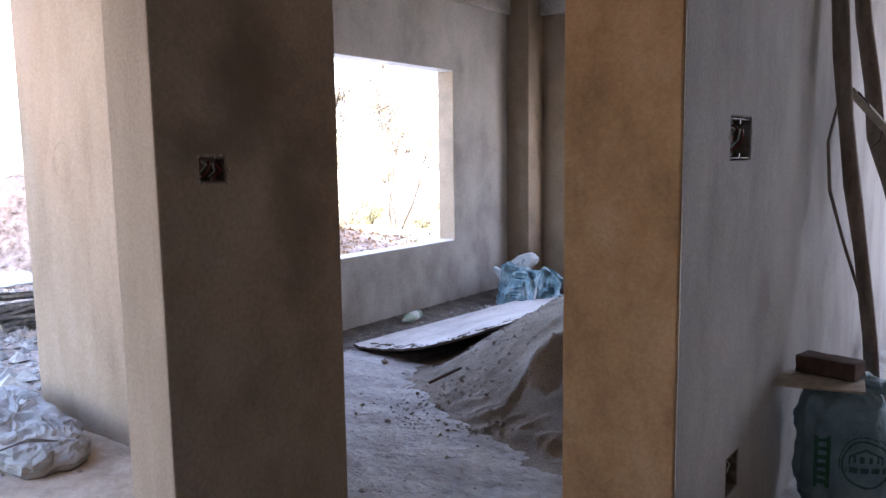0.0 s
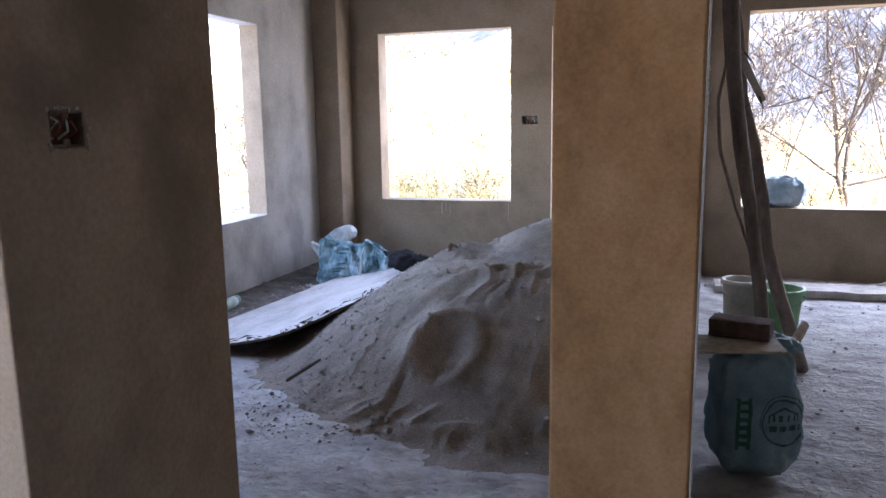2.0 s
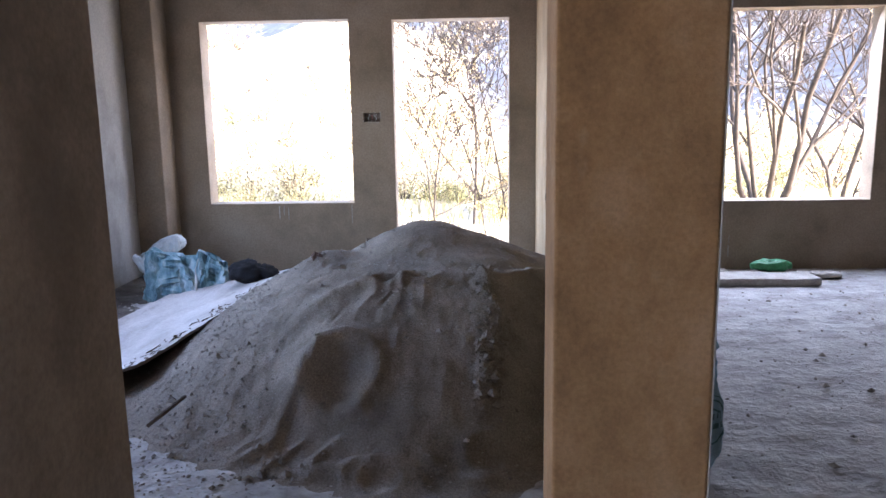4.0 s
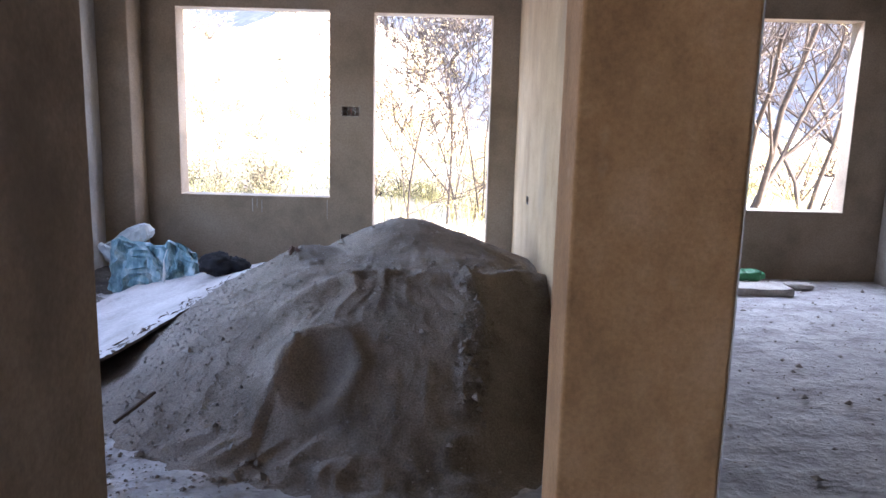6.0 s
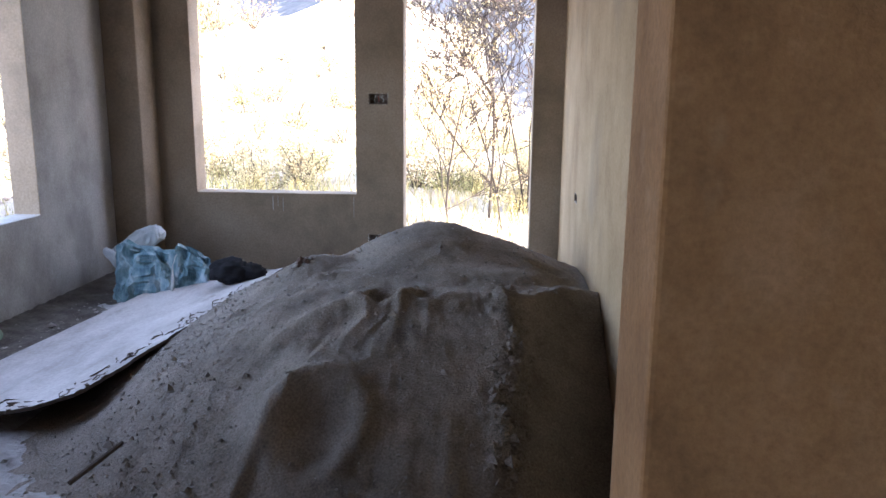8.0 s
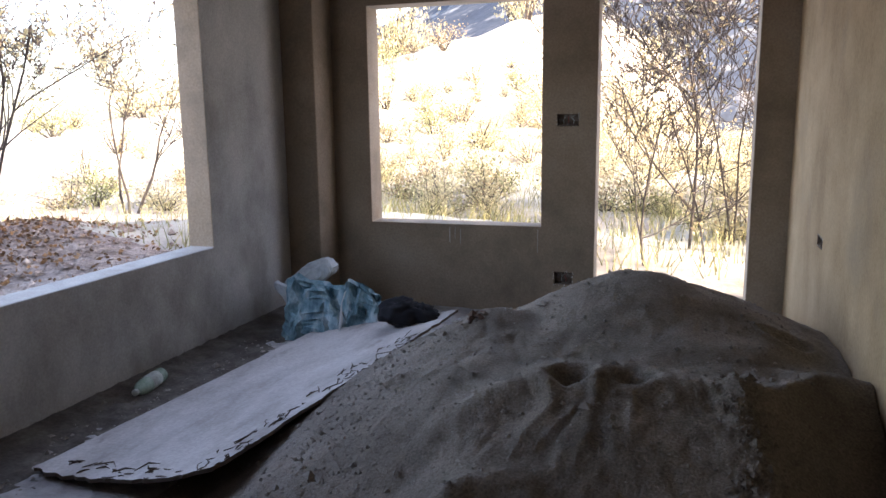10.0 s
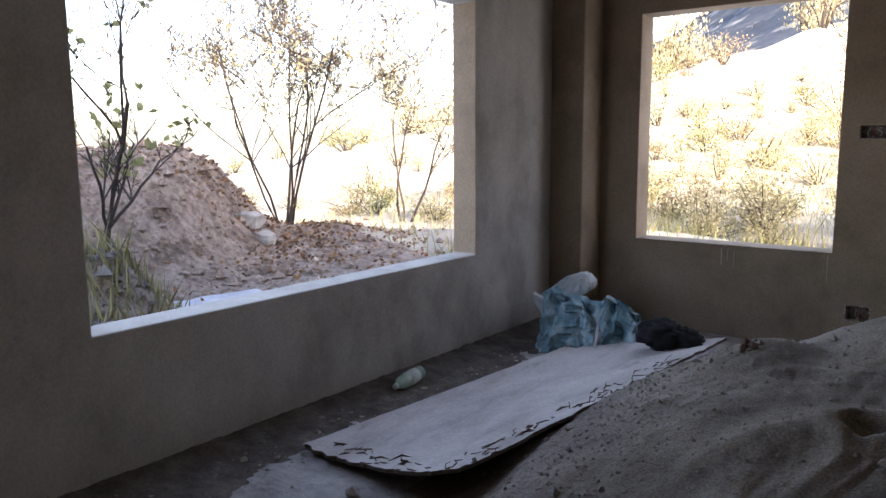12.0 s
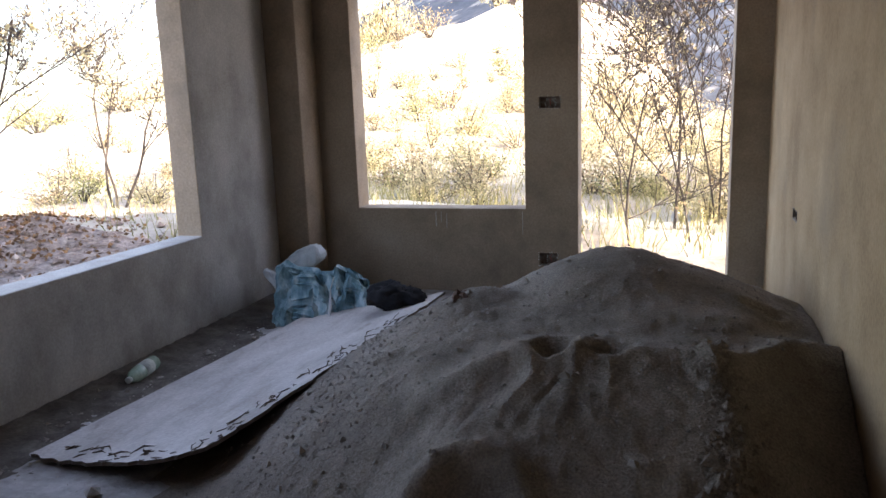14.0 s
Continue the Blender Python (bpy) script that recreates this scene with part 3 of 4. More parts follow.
sack_thing(place(sack(0.40, 0.2, 0.15, 11, 0.026, 3.6, n=40, tip=0.1, scale=6), pose(0, 0, 0, 0, -32, 0)), SACK_WHITE, "pale white plastic sack leaning on the corner column", "sacks in the corner", pose(-3.58, 6.38, 0.22, 0, 0, 10))
sack_thing(place(sack(0.07, 0.07, 0.27, 17, 0.02, 2.8, n=32, tip=0.2, scale=9), pose(0, 0, 0, 0, -34, 0)), SACK_WHITE, "twisted open neck of a pale woven sack", "sacks in the corner", pose(-3.56, 6.12, 0.10, 0, 0, 20))
thing("black_cloth", sack(0.36, 0.24, 0.15, 23, 0.03, 2.2, n=56, scale=9), BLACK_CLOTH, "black cloth thrown down on the plywood sheet", "cloth", m=pose(-2.74, 5.93, 0.125, 0, 6, 18), smooth=True)
thing("plastic_scrap", sack(0.2, 0.08, 0.08, 29, 0.024, 2.2, n=40, scale=14), SACK_WHITE, "crumpled scrap of pale plastic behind the black cloth", "scrap", m=pose(-2.84, 6.2, 0.10, 0, 8, 10), smooth=True)

# bottle by the wall
bot = thing("bottle", None, None, "pale green plastic bottle lying on the dusty floor", "bottle")
bot.matrix_basis = pose(-3.745, 4.85, 0.042, 91, 0, 10) @ Matrix.Diagonal((1.08, 1.08, 1.15, 1))


def lathe(profile, sides=20):
    bm = bmesh.new()
    rings = [[bm.verts.new((r * math.cos(2 * math.pi * k / sides), r * math.sin(2 * math.pi * k / sides), z)) for k in range(sides)] for r, z in profile]
    for a, b in zip(rings, rings[1:]):
        for k in range(sides):
            bm.faces.new((a[k], a[(k + 1) % sides], b[(k + 1) % sides], b[k]))
    bm.faces.new(rings[0][::-1])
    bm.faces.new(rings[-1])
    return bm


part("body", lathe([(0.028, -0.11), (0.036, -0.1), (0.037, 0.05), (0.033, 0.075), (0.016, 0.105), (0.013, 0.11)]), BOTTLE_GLASS, bot, smooth=True)
part("label", lathe([(0.0375, -0.055), (0.0377, 0.02)]), LABEL_PAPER, bot, "pale paper label", smooth=True)
part("cap", lathe([(0.0145, 0.11), (0.015, 0.112), (0.015, 0.126), (0.013, 0.128)]), LABEL_PAPER, bot, "white screw cap", smooth=True)

# stick in the sand
stk = bmesh.new()
tube(stk, [(-2.43, 3.36, 0.085), (-2.38, 3.45, 0.118), (-2.34, 3.55, 0.142)], [0.008, 0.010, 0.007], 6, 0.3)
thing("stick", stk, PLY_EDGE, "short dark stick lying on the sand", "stick")
stk = bmesh.new()
tube(stk, [(-1.99, 3.72, 0.15), (-1.995, 3.71, 0.24), (-1.99, 3.72, 0.33)], [0.002, 0.002, 0.001], 4)
thing("twig", stk, PLY_EDGE, "thin upright twig stuck in the sand", "twig")

# cement sack with its cover board and brick
bag_m = pose(-0.325, 3.18, 0.0, 0, 0, 14)
bag_bm = sack(0.305, 0.28, 0.50, 37, 0.02, 3.6, n=110, scale=7)
tree_bag = BVHTree.FromBMesh(bag_bm)
bag = thing("cement_sack", bag_bm, SACK_CEMENT, "upright pale blue cement sack with green print", "cement sack", m=bag_m, smooth=True)


def decal(name, inside, x0, x1, z0, z1, step, material, label):
    bm = bmesh.new()
    vs = {}

    def vert(i, j):
        if (i, j) not in vs:
            x, z = x0 + i * step, z0 + j * step
            hit = tree_bag.ray_cast(Vector((x, -1, z)), Vector((0, 1, 0)))
            vs[i, j] = bm.verts.new(hit[0] + Vector((0, -0.0025, 0))) if hit[0] else None
        return vs[i, j]

    for i in range(int((x1 - x0) / step)):
        for j in range(int((z1 - z0) / step)):
            if inside(x0 + (i + 0.5) * step, z0 + (j + 0.5) * step):
                q = [vert(i, j), vert(i + 1, j), vert(i + 1, j + 1), vert(i, j + 1)]
                if all(q):
                    bm.faces.new(q)
    part(name, bm, material, bag, label, smooth=True)


cx, cz = 0.07, 0.235
decal("print_ring", lambda x, z: 0.082 < math.hypot((x - cx) * 1.1, z - cz) < 0.089 or 0.094 < math.hypot((x - cx) * 1.1, z - cz - 0.006) < 0.098 and z > cz - 0.02, -0.02, 0.17, 0.13, 0.35, 0.003, PRINT, "dark green printed ring")
decal("print_emblem", lambda x, z: (abs(x - cx) < 0.058 and cz + 0.0 < z < cz + 0.062 - abs(x - cx) * 0.55 and not (abs(x - cx) < 0.05 and z < cz + 0.053 - abs(x - cx) * 0.55)) or (abs(x - cx) < 0.042 and cz + 0.006 < z < cz + 0.032 and int((x - cx + 1) / 0.014) % 2 == 0), -0.02, 0.17, 0.2, 0.33, 0.003, PRINT, "dark green printed house emblem")
decal("print_bar", lambda x, z: abs(x - cx) < 0.065 and cz - 0.032 < z < cz - 0.01 and int((x + 1) / 0.009) % 4 != 0, -0.02, 0.17, 0.18, 0.24, 0.003, PRINT, "dark green printed bar")
decal("print_panel", lambda x, z: not (abs(x + 0.073) < 0.015 and int(z / 0.016) % 2 == 0), -0.1, -0.045, 0.13, 0.33, 0.0045, PRINT_GREEN, "green printed panel")
neck = place(sack(0.2, 0.15, 0.055, 41, 0.02, 2.4, n=48, tip=0.2, scale=14), pose(0.07, 0.03, 0.475, 0, 14, 0))
part("neck", neck, SACK_CEMENT, bag, "bunched open neck", smooth=True)
cover = bevelled(thing("cover_board", box(-0.16, -0.11, 0, 0.16, 0.11, 0.009), WOOD_PALE, "thin pale board laid over the cement sack", "board", m=pose(-0.405, 3.1, 0.505, 0, -2, 8)), 0.002)
bk = box(-0.108, -0.052, 0, 0.108, 0.052, 0.066)
bmesh.ops.subdivide_edges(bk, edges=bk.edges, cuts=7, use_grid_fill=True)
for v in bk.verts:
    v.co += Vector((fbm(v.co.y, v.co.z, 30, 2, 1), fbm(v.co.x, v.co.z, 30, 2, 2), fbm(v.co.x, v.co.y, 30, 2, 3))) * 0.0035
    v.co.z = max(0, v.co.z)
bevelled(thing("brick", bk, BRICK_RED, "worn dark red brick resting on the cover board", "brick", m=pose(-0.375, 3.19, 0.517, 0, -1, -14), smooth=True), 0.004)

# poles leaning on the partition
pole = thing("pole", tube(bmesh.new(), [(-0.225, 3.52, 0.0), (-0.255, 3.52, 0.3), (-0.285, 3.52, 0.6), (-0.338, 3.55, 0.95), (-0.385, 3.57, 1.22), (-0.423, 3.59, 1.5), (-0.447, 3.58, 1.75), (-0.470, 3.57, 2.1), (-0.480, 3.56, 2.4)], [0.029, 0.028, 0.028, 0.029, 0.031, 0.032, 0.033, 0.032, 0.03], 12, 0.25), WOOD, "long crooked wooden pole leaning on the plastered wall", "pole", "poles leaning on the wall", smooth=True)
pole2 = thing("pole", tube(bmesh.new(), [(0.03, 4.47, 0.0), (-0.03, 4.40, 0.18), (-0.12, 4.31, 0.42), (-0.206, 4.23, 0.70), (-0.24, 4.2, 0.95), (-0.30, 4.17, 1.2), (-0.37, 4.1, 1.42), (-0.39, 4.08, 1.65), (-0.44, 4.05, 1.95), (-0.48, 4.05, 2.38)], [0.036, 0.036, 0.035, 0.034, 0.034, 0.036, 0.038, 0.033, 0.032, 0.03], 12, 0.25), WOOD, "crooked forked wooden pole leaning beside the first", "pole", "poles leaning on the wall", smooth=True)
br = thing("branch", tube(bmesh.new(), [(-0.325, 3.53, 0.76), (-0.40, 3.545, 0.98), (-0.465, 3.56, 1.2), (-0.48, 3.57, 1.4), (-0.45, 3.58, 1.56)], [0.006, 0.007, 0.008, 0.007, 0.005], 8, 0.3), WOOD, "thin bent branch beside the leaning poles", "branch", smooth=True)
thing("batten", tube(bmesh.new(), [(-0.41, 3.62, 1.60), (-0.345, 3.80, 1.505), (-0.28, 3.98, 1.41)], [0.021, 0.022, 0.021], 4), WOOD_PALE, "short pale batten tied across the poles", "batten")
for a, b in (((-0.39, 3.64, 1.6), (-0.34, 3.63, 1.53)), ((-0.30, 3.93, 1.44), (-0.28, 3.92, 1.33)), ((-0.32, 3.88, 1.45), (-0.36, 3.87, 1.37))):
    thing("tie_string", tube(bmesh.new(), [a, (Vector(a) + Vector(b)) / 2 + Vector((0.012, 0, -0.01)), b], [0.004, 0.003, 0.0015], 5), CABLE, "frayed dark tie string at the batten", "string", "strings at the batten")
off = thing("timber_offcut", tube(bmesh.new(), [(-0.16, 3.95, 0.16), (-0.04, 4.17, 0.26), (0.0, 4.26, 0.30)], [0.022, 0.024, 0.021], 8, 0.2), WOOD_PALE, "pale timber offcut propped against the leaning pole", "timber")


def bucket(r0, r1, h, material, label, at):
    ob = thing("bucket", None, None, label, "bucket", "buckets on the floor")
    ob.location = at
    part("body", lathe([(r0 * 0.9, 0.0), (r0, 0.01), (r1, h), (r1 + 0.014, h), (r1 + 0.014, h - 0.03), (r1 + 0.004, h - 0.03), (r1 + 0.002, h - 0.002), (r1 - 0.006, h - 0.002), (r0 - 0.006, 0.02), (0.001, 0.02)], 32), material, ob, smooth=True)
    hb = bmesh.new()
    tube(hb, [(math.cos(a) * (r1 + 0.012), -0.06 * math.sin(a) - 0.02, h - 0.015 - 0.10 * math.sin(a)) for a in np.linspace(0, math.pi, 14)], [0.004] * 14, 6)
    part("handle", hb, material, ob, smooth=True)
    return ob


bucket(0.095, 0.12, 0.33, TUB_GREEN, "pale green plastic bucket splashed with cement", (-0.03, 5.0, 0))
bucket(0.09, 0.105, 0.36, TUB_BEIGE, "dusty beige plastic bucket behind the poles", (-0.25, 5.05, 0))

sack_thing(sack(0.36, 0.17, 0.28, 43, 0.022, 2.8, n=64, tip=0.3, scale=9), SACK_SILL, "blue-white plastic sack sitting on the window sill", "sacks on the sill", pose(0.17, 7.045, SILL - 0.02), [([(-0.05, -0.06, 0.24), (0.02, -0.08, 0.27), (0.08, -0.06, 0.24)], 0.012)])
sack_thing(sack(0.2, 0.16, 0.2, 47, 0.022, 2.8, n=56, tip=0.2, scale=9), SACK_BLUE, "small blue woven sack on the window sill", "sacks on the sill", pose(-0.03, 7.045, SILL - 0.02), [([(-0.05, -0.06, 0.16), (0.0, -0.07, 0.19), (0.05, -0.06, 0.17)], 0.01)])

slab_bm = field(-0.35, 1.62, 80, 6.27, 6.55, 14, lambda x, y: 0.05 + 0.008 * fbm(x, y, 5, 3, 2), 0.055)
for v in slab_bm.verts:
    v.co.y += 0.012 * fbm(v.co.x, 0, 4, 3, 5)
thing("concrete_strip", slab_bm, CONCRETE, "pale broken concrete strip along the wall foot", "concrete strip", smooth=False)
thing("plastic_bag", sack(0.33, 0.16, 0.085, 53, 0.02, 2.6, n=48, scale=11), BAG_GREEN, "crumpled green plastic bag lying by the wall", "bag", m=pose(1.36, 6.62, 0.045, 0, 0, 5), smooth=True)
for at, sz, lab in (((0.95, 6.72, 0), 0.12, "pale mortar lump at the wall foot"), ((1.78, 6.55, 0), 0.14, "flat mortar lump at the wall foot")):
    thing("mortar_lump", sack(sz * 1.6, sz, sz * 0.35, at[0] * 10, 0.012, 3, n=24, scale=14), CONCRETE, lab, "rubble", "lumps at the wall foot", m=pose(*at), smooth=True)


# chased electrical boxes
def wall_box(c, axis, sign, w, h, depth, label, wires):
    """An open steel box set in a recess, mouth towards sign along axis, with wire ends."""
    ob = thing("socket_box", None, None, label, "socket box", "electrical boxes")
    t, d = 0.003, depth - 0.003
    rot = 0 if axis == "y" and sign < 0 else 90 if axis == "x" and sign > 0 else -90
    ob.matrix_basis = pose(*c, 0, 0, rot)
    w2, h2 = w / 2 - 0.001, h / 2 - 0.001
    shell = solid([(-w2, 0.002, -h2, w2, d, h2)], [(-w2 + t, -1, -h2 + t, w2 - t, d - t, h2 - t)])
    part("shell", shell, STEEL, ob)
    for k in range(wires):
        x = (k - (wires - 1) / 2) * w * 0.22
        part("wire", tube(bmesh.new(), [(x, d - 0.006, -h2 * 0.6), (x * 1.2 + 0.004, d * 0.35, -0.004), (x * 0.6, 0.008, h2 * 0.45), (x + 0.008, d * 0.5, h2 * 0.7)], [0.0028] * 4, 5), WIRE_RED if k % 2 else LABEL_PAPER, ob)
    for s in (-1, 1):
        part("lug", box(-0.008, 0.004, s * (h2 - 0.009) - 0.006, 0.008, 0.008, s * (h2 - 0.009) + 0.006), STEEL, ob)
    return ob


wall_box((-1.9425, Y_FAR, 1.334), "y", -1, 0.143, 0.076, 0.05, "rusty double socket box sunk in the plaster", 3)
wall_box((-1.9585, Y_FAR, 0.244), "y", -1, 0.123, 0.086, 0.05, "low socket box sunk in the plaster", 2)
wall_box((-1.8665, 1.551, 1.328), "x", 1, 0.096, 0.076, 0.05, "open steel switch box set in the stub wall", 4)
wall_box((skew(-0.555, 2.492), 2.492, 1.401), "x", 1, 0.206, 0.122, 0.056, "wide switch box recess in the grey wall", 4)
wall_box((skew(-0.555, 2.516), 2.516, 0.325), "x", 1, 0.12, 0.125, 0.056, "small low socket box in the grey wall", 1)
wall_box((skew(-0.555, 4.82), 4.825, 0.765), "x", 1, 0.23, 0.085, 0.056, "socket box far along the grey wall", 1)
wall_box((skew(-0.657, 3.466), 3.466, 0.735), "x", -1, 0.15, 0.085, 0.05, "open socket box with loose wires in the wall", 3)
wall_box((skew(-0.657, 5.61), 5.61, 0.769), "x", -1, 0.155, 0.048, 0.05, "small socket box further along the wall", 1)


# broken plaster rims round the boxes
def chips(c, axis, sign, w, h, seed):
    r = random.Random(seed)
    bm = bmesh.new()
    for k in range(26):
        a = r.uniform(0, 6.28)
        u = max(-1, min(1, 1.5 * math.cos(a))) * (w / 2 + r.uniform(0.001, 0.008))
        z = max(-1, min(1, 1.5 * math.sin(a))) * (h / 2 + r.uniform(0.001, 0.008))
        s = r.uniform(0.003, 0.008)
        p = Vector((c[0], c[1] + u, c[2] + z)) if axis == "x" else Vector((c[0] + u, c[1], c[2] + z))
        bmesh.ops.create_icosphere(bm, subdivisions=1, radius=s, matrix=Matrix.Translation(p) @ Matrix.Rotation(r.uniform(0, 3), 4, "Z") @ Matrix.Diagonal((r.uniform(0.4, 1), r.uniform(0.4, 1), r.uniform(0.5, 1.3), 1)))
    thing("plaster_crumb", bm, CONCRETE, "chipped plaster crumbs round the socket box", "plaster", kind="stuff")


chips((-1.9425, Y_FAR, 1.334), "y", -1, 0.143, 0.076, 1)
chips((-1.9585, Y_FAR, 0.244), "y", -1, 0.123, 0.086, 2)
chips((-1.8645, 1.551, 1.328), "x", 1, 0.096, 0.076, 3)
chips((skew(-0.555, 2.492), 2.492, 1.401), "x", 1, 0.22, 0.13, 4)
chips((skew(-0.657, 3.466), 3.466, 0.735), "x", -1, 0.15, 0.085, 6)


# crumbs, clods and rubble
def scatter(n, spot, size, material, label, seed, name="rubble", category="rubble"):
    r = random.Random(seed)
    verts, faces = [], []
    base = [(1, 0, 0), (-1, 0, 0), (0, 1, 0), (0, -1, 0), (0, 0, 1), (0, 0, -0.6)]
    tri = [(0, 2, 4), (2, 1, 4), (1, 3, 4), (3, 0, 4), (2, 0, 5), (1, 2, 5), (3, 1, 5), (0, 3, 5)]
    for _ in range(n):
        x, y, z = spot(r)
        s = size * r.lognormvariate(0, 0.55)
        a = r.uniform(0, 6.28)
        k = len(verts)
        for bx, by, bz in base:
            q = r.uniform(0.6, 1.25) * s
            bx, by = bx * math.cos(a) - by * math.sin(a), bx * math.sin(a) + by * math.cos(a)
            verts.append((x + bx * q, y + by * q, z + bz * q * 0.7 + 0.2 * s))
        faces += [tuple(k + i for i in f) for f in tri]
    me = bpy.data.meshes.new(name)
    me.from_pydata(verts, [], faces)
    me.materials.append(material)
    tagged(new(name, me), label, category, kind="stuff")


scatter(1500, lambda r: (X_LEFT + 0.02 + abs(r.gauss(0, 0.16)), r.uniform(2.2, 6.6), 0), 0.007, RUBBLE, "mortar crumbs along the wall foot", 1)
scatter(1400, lambda r: (r.uniform(-3.9, -0.75), r.uniform(2.1, 6.9), 0), 0.004, RUBBLE, "fine crumbs scattered over the room floor", 2)
scatter(1600, lambda r: (r.uniform(-0.5, 2.8), r.uniform(0.5, 6.9), 0), 0.006, RUBBLE, "crumbs scattered over the hall floor", 3)
scatter(500, lambda r: (r.uniform(0.3, 1.9), 1.8 + r.gauss(0, 0.25), 0), 0.011, RUBBLE_DARK, "dark spoil strewn on the hall floor", 8)


def on_heap(r):
    while True:
        x, y = r.uniform(-2.7, -0.75), r.uniform(2.7, 6.0)
        z = heap(x, y)
        if z > 0.0:
            return x, y, z


def on_left(r):
    while True:
        x, y = r.gauss(-2.35, 0.2), r.uniform(2.9, 5.0)
        z = max(0.0, heap(x, y))
        return x, y, z


scatter(3000, on_heap, 0.004, RUBBLE_DARK, "small clods lying on the sand", 4, "sand_clod", "sand")
scatter(1400, on_left, 0.0045, RUBBLE_DARK, "clods rolled down the side of the sand heap", 5, "sand_clod", "sand")


def crumbly(r):
    y = r.uniform(3.25, 4.1)
    x = -0.995 + 0.03 * math.sin(y * 9) + r.gauss(0, 0.03)
    return x, y, heap(x, y)


scatter(260, lambda r: (lambda x, y: (x, y, heap(x, y)))(r.gauss(-0.985, 0.03), r.uniform(3.3, 3.72)), 0.0095, SAND, "broken crust lumps of damp sand", 10, "sand_clod", "sand")
scatter(16, lambda r: (lambda x, y: (x, y, heap(x, y)))(r.gauss(-1.975, 0.025), r.gauss(4.68, 0.03)), 0.012, BRICK_RED, "reddish clods on the shoulder of the sand", 14, "sand_clod", "sand")
scatter(700, crumbly, 0.006, SAND, "crumbling ridge of damp sand lumps", 6, "sand_clod", "sand")


# loose dirt swept along the wall foot, its colour darkened for the shade there
DIRT = mat("shaded_loose_dirt", (0.12, 0.105, 0.092), 0.97, (0.07, 0.06, 0.052), (0.2, 0.18, 0.16), 7, 60, 0.8, fine_amt=0.6)


def dirt_z(x, y):
    reach = 0.30 + 0.16 * fbm(0, y, 1.6, 3, 3) + 0.05 * noise.noise(Vector((x * 9, y * 9, 2)))
    q = (x - X_LEFT) / max(0.08, reach)
    return 0.028 * (1 - q) + 0.008 * fbm(x, y, 14, 3, 5) if q < 1.4 else -0.05


dirt_bm = field(X_LEFT + 0.002, X_LEFT + 0.75, 50, 2.35, 6.62, 240, dirt_z)
bmesh.ops.delete(dirt_bm, geom=[v for v in dirt_bm.verts if v.co.z < -0.03], context="VERTS")
thing("dirt", dirt_bm, DIRT, "loose dirt along the wall foot, darkened for the shade there", "dirt", kind="stuff", smooth=True)


# mortar drips and a damp ring on the plaster
def drip(x, z0, z1, w, seed):
    r = random.Random(seed)
    pts = [(x + 0.0008 * r.gauss(0, 1), Y_FAR - 0.001, z1 + (z0 - z1) * k / 6) for k in range(7)]
    bm = tube(bmesh.new(), pts, [0.6 * w * (0.6 + 0.5 * math.sin(2.6 * k / 6 + 0.3)) for k in range(7)], 6)
    for v in bm.verts:
        v.co.y = Y_FAR - 0.001 + (v.co.y - Y_FAR + 0.001) * 0.4
    thing("mortar_drip", bm, CONCRETE, "pale mortar drip dried on the wall", "mortar drip", "drips below the windows")


for k, (x, z0, z1, w) in enumerate(((-2.78, 0.47, 0.58, 0.006), (-2.74, 0.5, 0.585, 0.004), (-2.70, 0.46, 0.57, 0.005), (-2.14, 0.42, 0.585, 0.004), (1.115, 0.1, 0.2, 0.008), (1.118, 0.22, 0.29, 0.004))):
    drip(x, z0, z1, w, k)

scatter(60, lambda r: (lambda x, y: (x, y, max(0, heap(x, y))))(r.gauss(-1.9, 0.1), r.gauss(3.08, 0.08)), 0.009, RUBBLE_DARK, "broken crust lumps at the foot of the sand", 9, "sand_clod", "sand")

# damp ring on the entrance wall
STAIN = mat("faint_damp_stain", (0.30, 0.235, 0.175), 0.9, fine=60, scale=9, bump=0.2)
rb = bmesh.new()
inner, outer = [], []
for k in range(40):
    a = 2 * math.pi * k / 40
    q = 1 + 0.12 * noise.noise(Vector((math.cos(a), math.sin(a), 2)))
    w = 0.006 + 0.005 * noise.noise(Vector((math.cos(a) * 2, math.sin(a) * 2, 5)))
    inner.append(rb.verts.new((-3.6 + 0.085 * q * math.cos(a), 1.968, 1.365 + 0.085 * q * math.sin(a))))
    outer.append(rb.verts.new((-3.6 + (0.085 + w) * q * math.cos(a), 1.968, 1.365 + (0.085 + w) * q * math.sin(a))))
for k in range(40):
    rb.faces.new((inner[k], outer[k], outer[(k + 1) % 40], inner[(k + 1) % 40]))
thing("wall_stain", rb, STAIN, "faint brown damp ring on the entrance wall", "stain", kind="structure")


# ---- outside ----
SOIL = mat("dry_brown_soil", (0.36, 0.31, 0.245), 0.97, (0.22, 0.18, 0.14), (0.46, 0.41, 0.34), 1.3, 12, 0.9, stain=((0.56, 0.52, 0.4), 0.35, 0.42, 0.8), dist=0.06)
# SLOPE carries the distance haze in its blue-grey base colour
SLOPE = mat("haze_tinted_slope", (0.052, 0.062, 0.08), 1.0, (0.035, 0.043, 0.058), (0.10, 0.105, 0.11), 0.06, 0.5, 0.0, fine_amt=0.6, stain=((0.34, 0.325, 0.29), 0.09, 0.55, 0.8))
BARK = mat("grey_bark", (0.065, 0.053, 0.045), 0.95, fine=40, scale=9, bump=0.6)
LEAF_Y = mat("yellow_autumn_leaf", (0.53, 0.46, 0.27), 0.7, (0.38, 0.32, 0.17), (0.63, 0.57, 0.37), 2, 20, 0, rand=0.45)
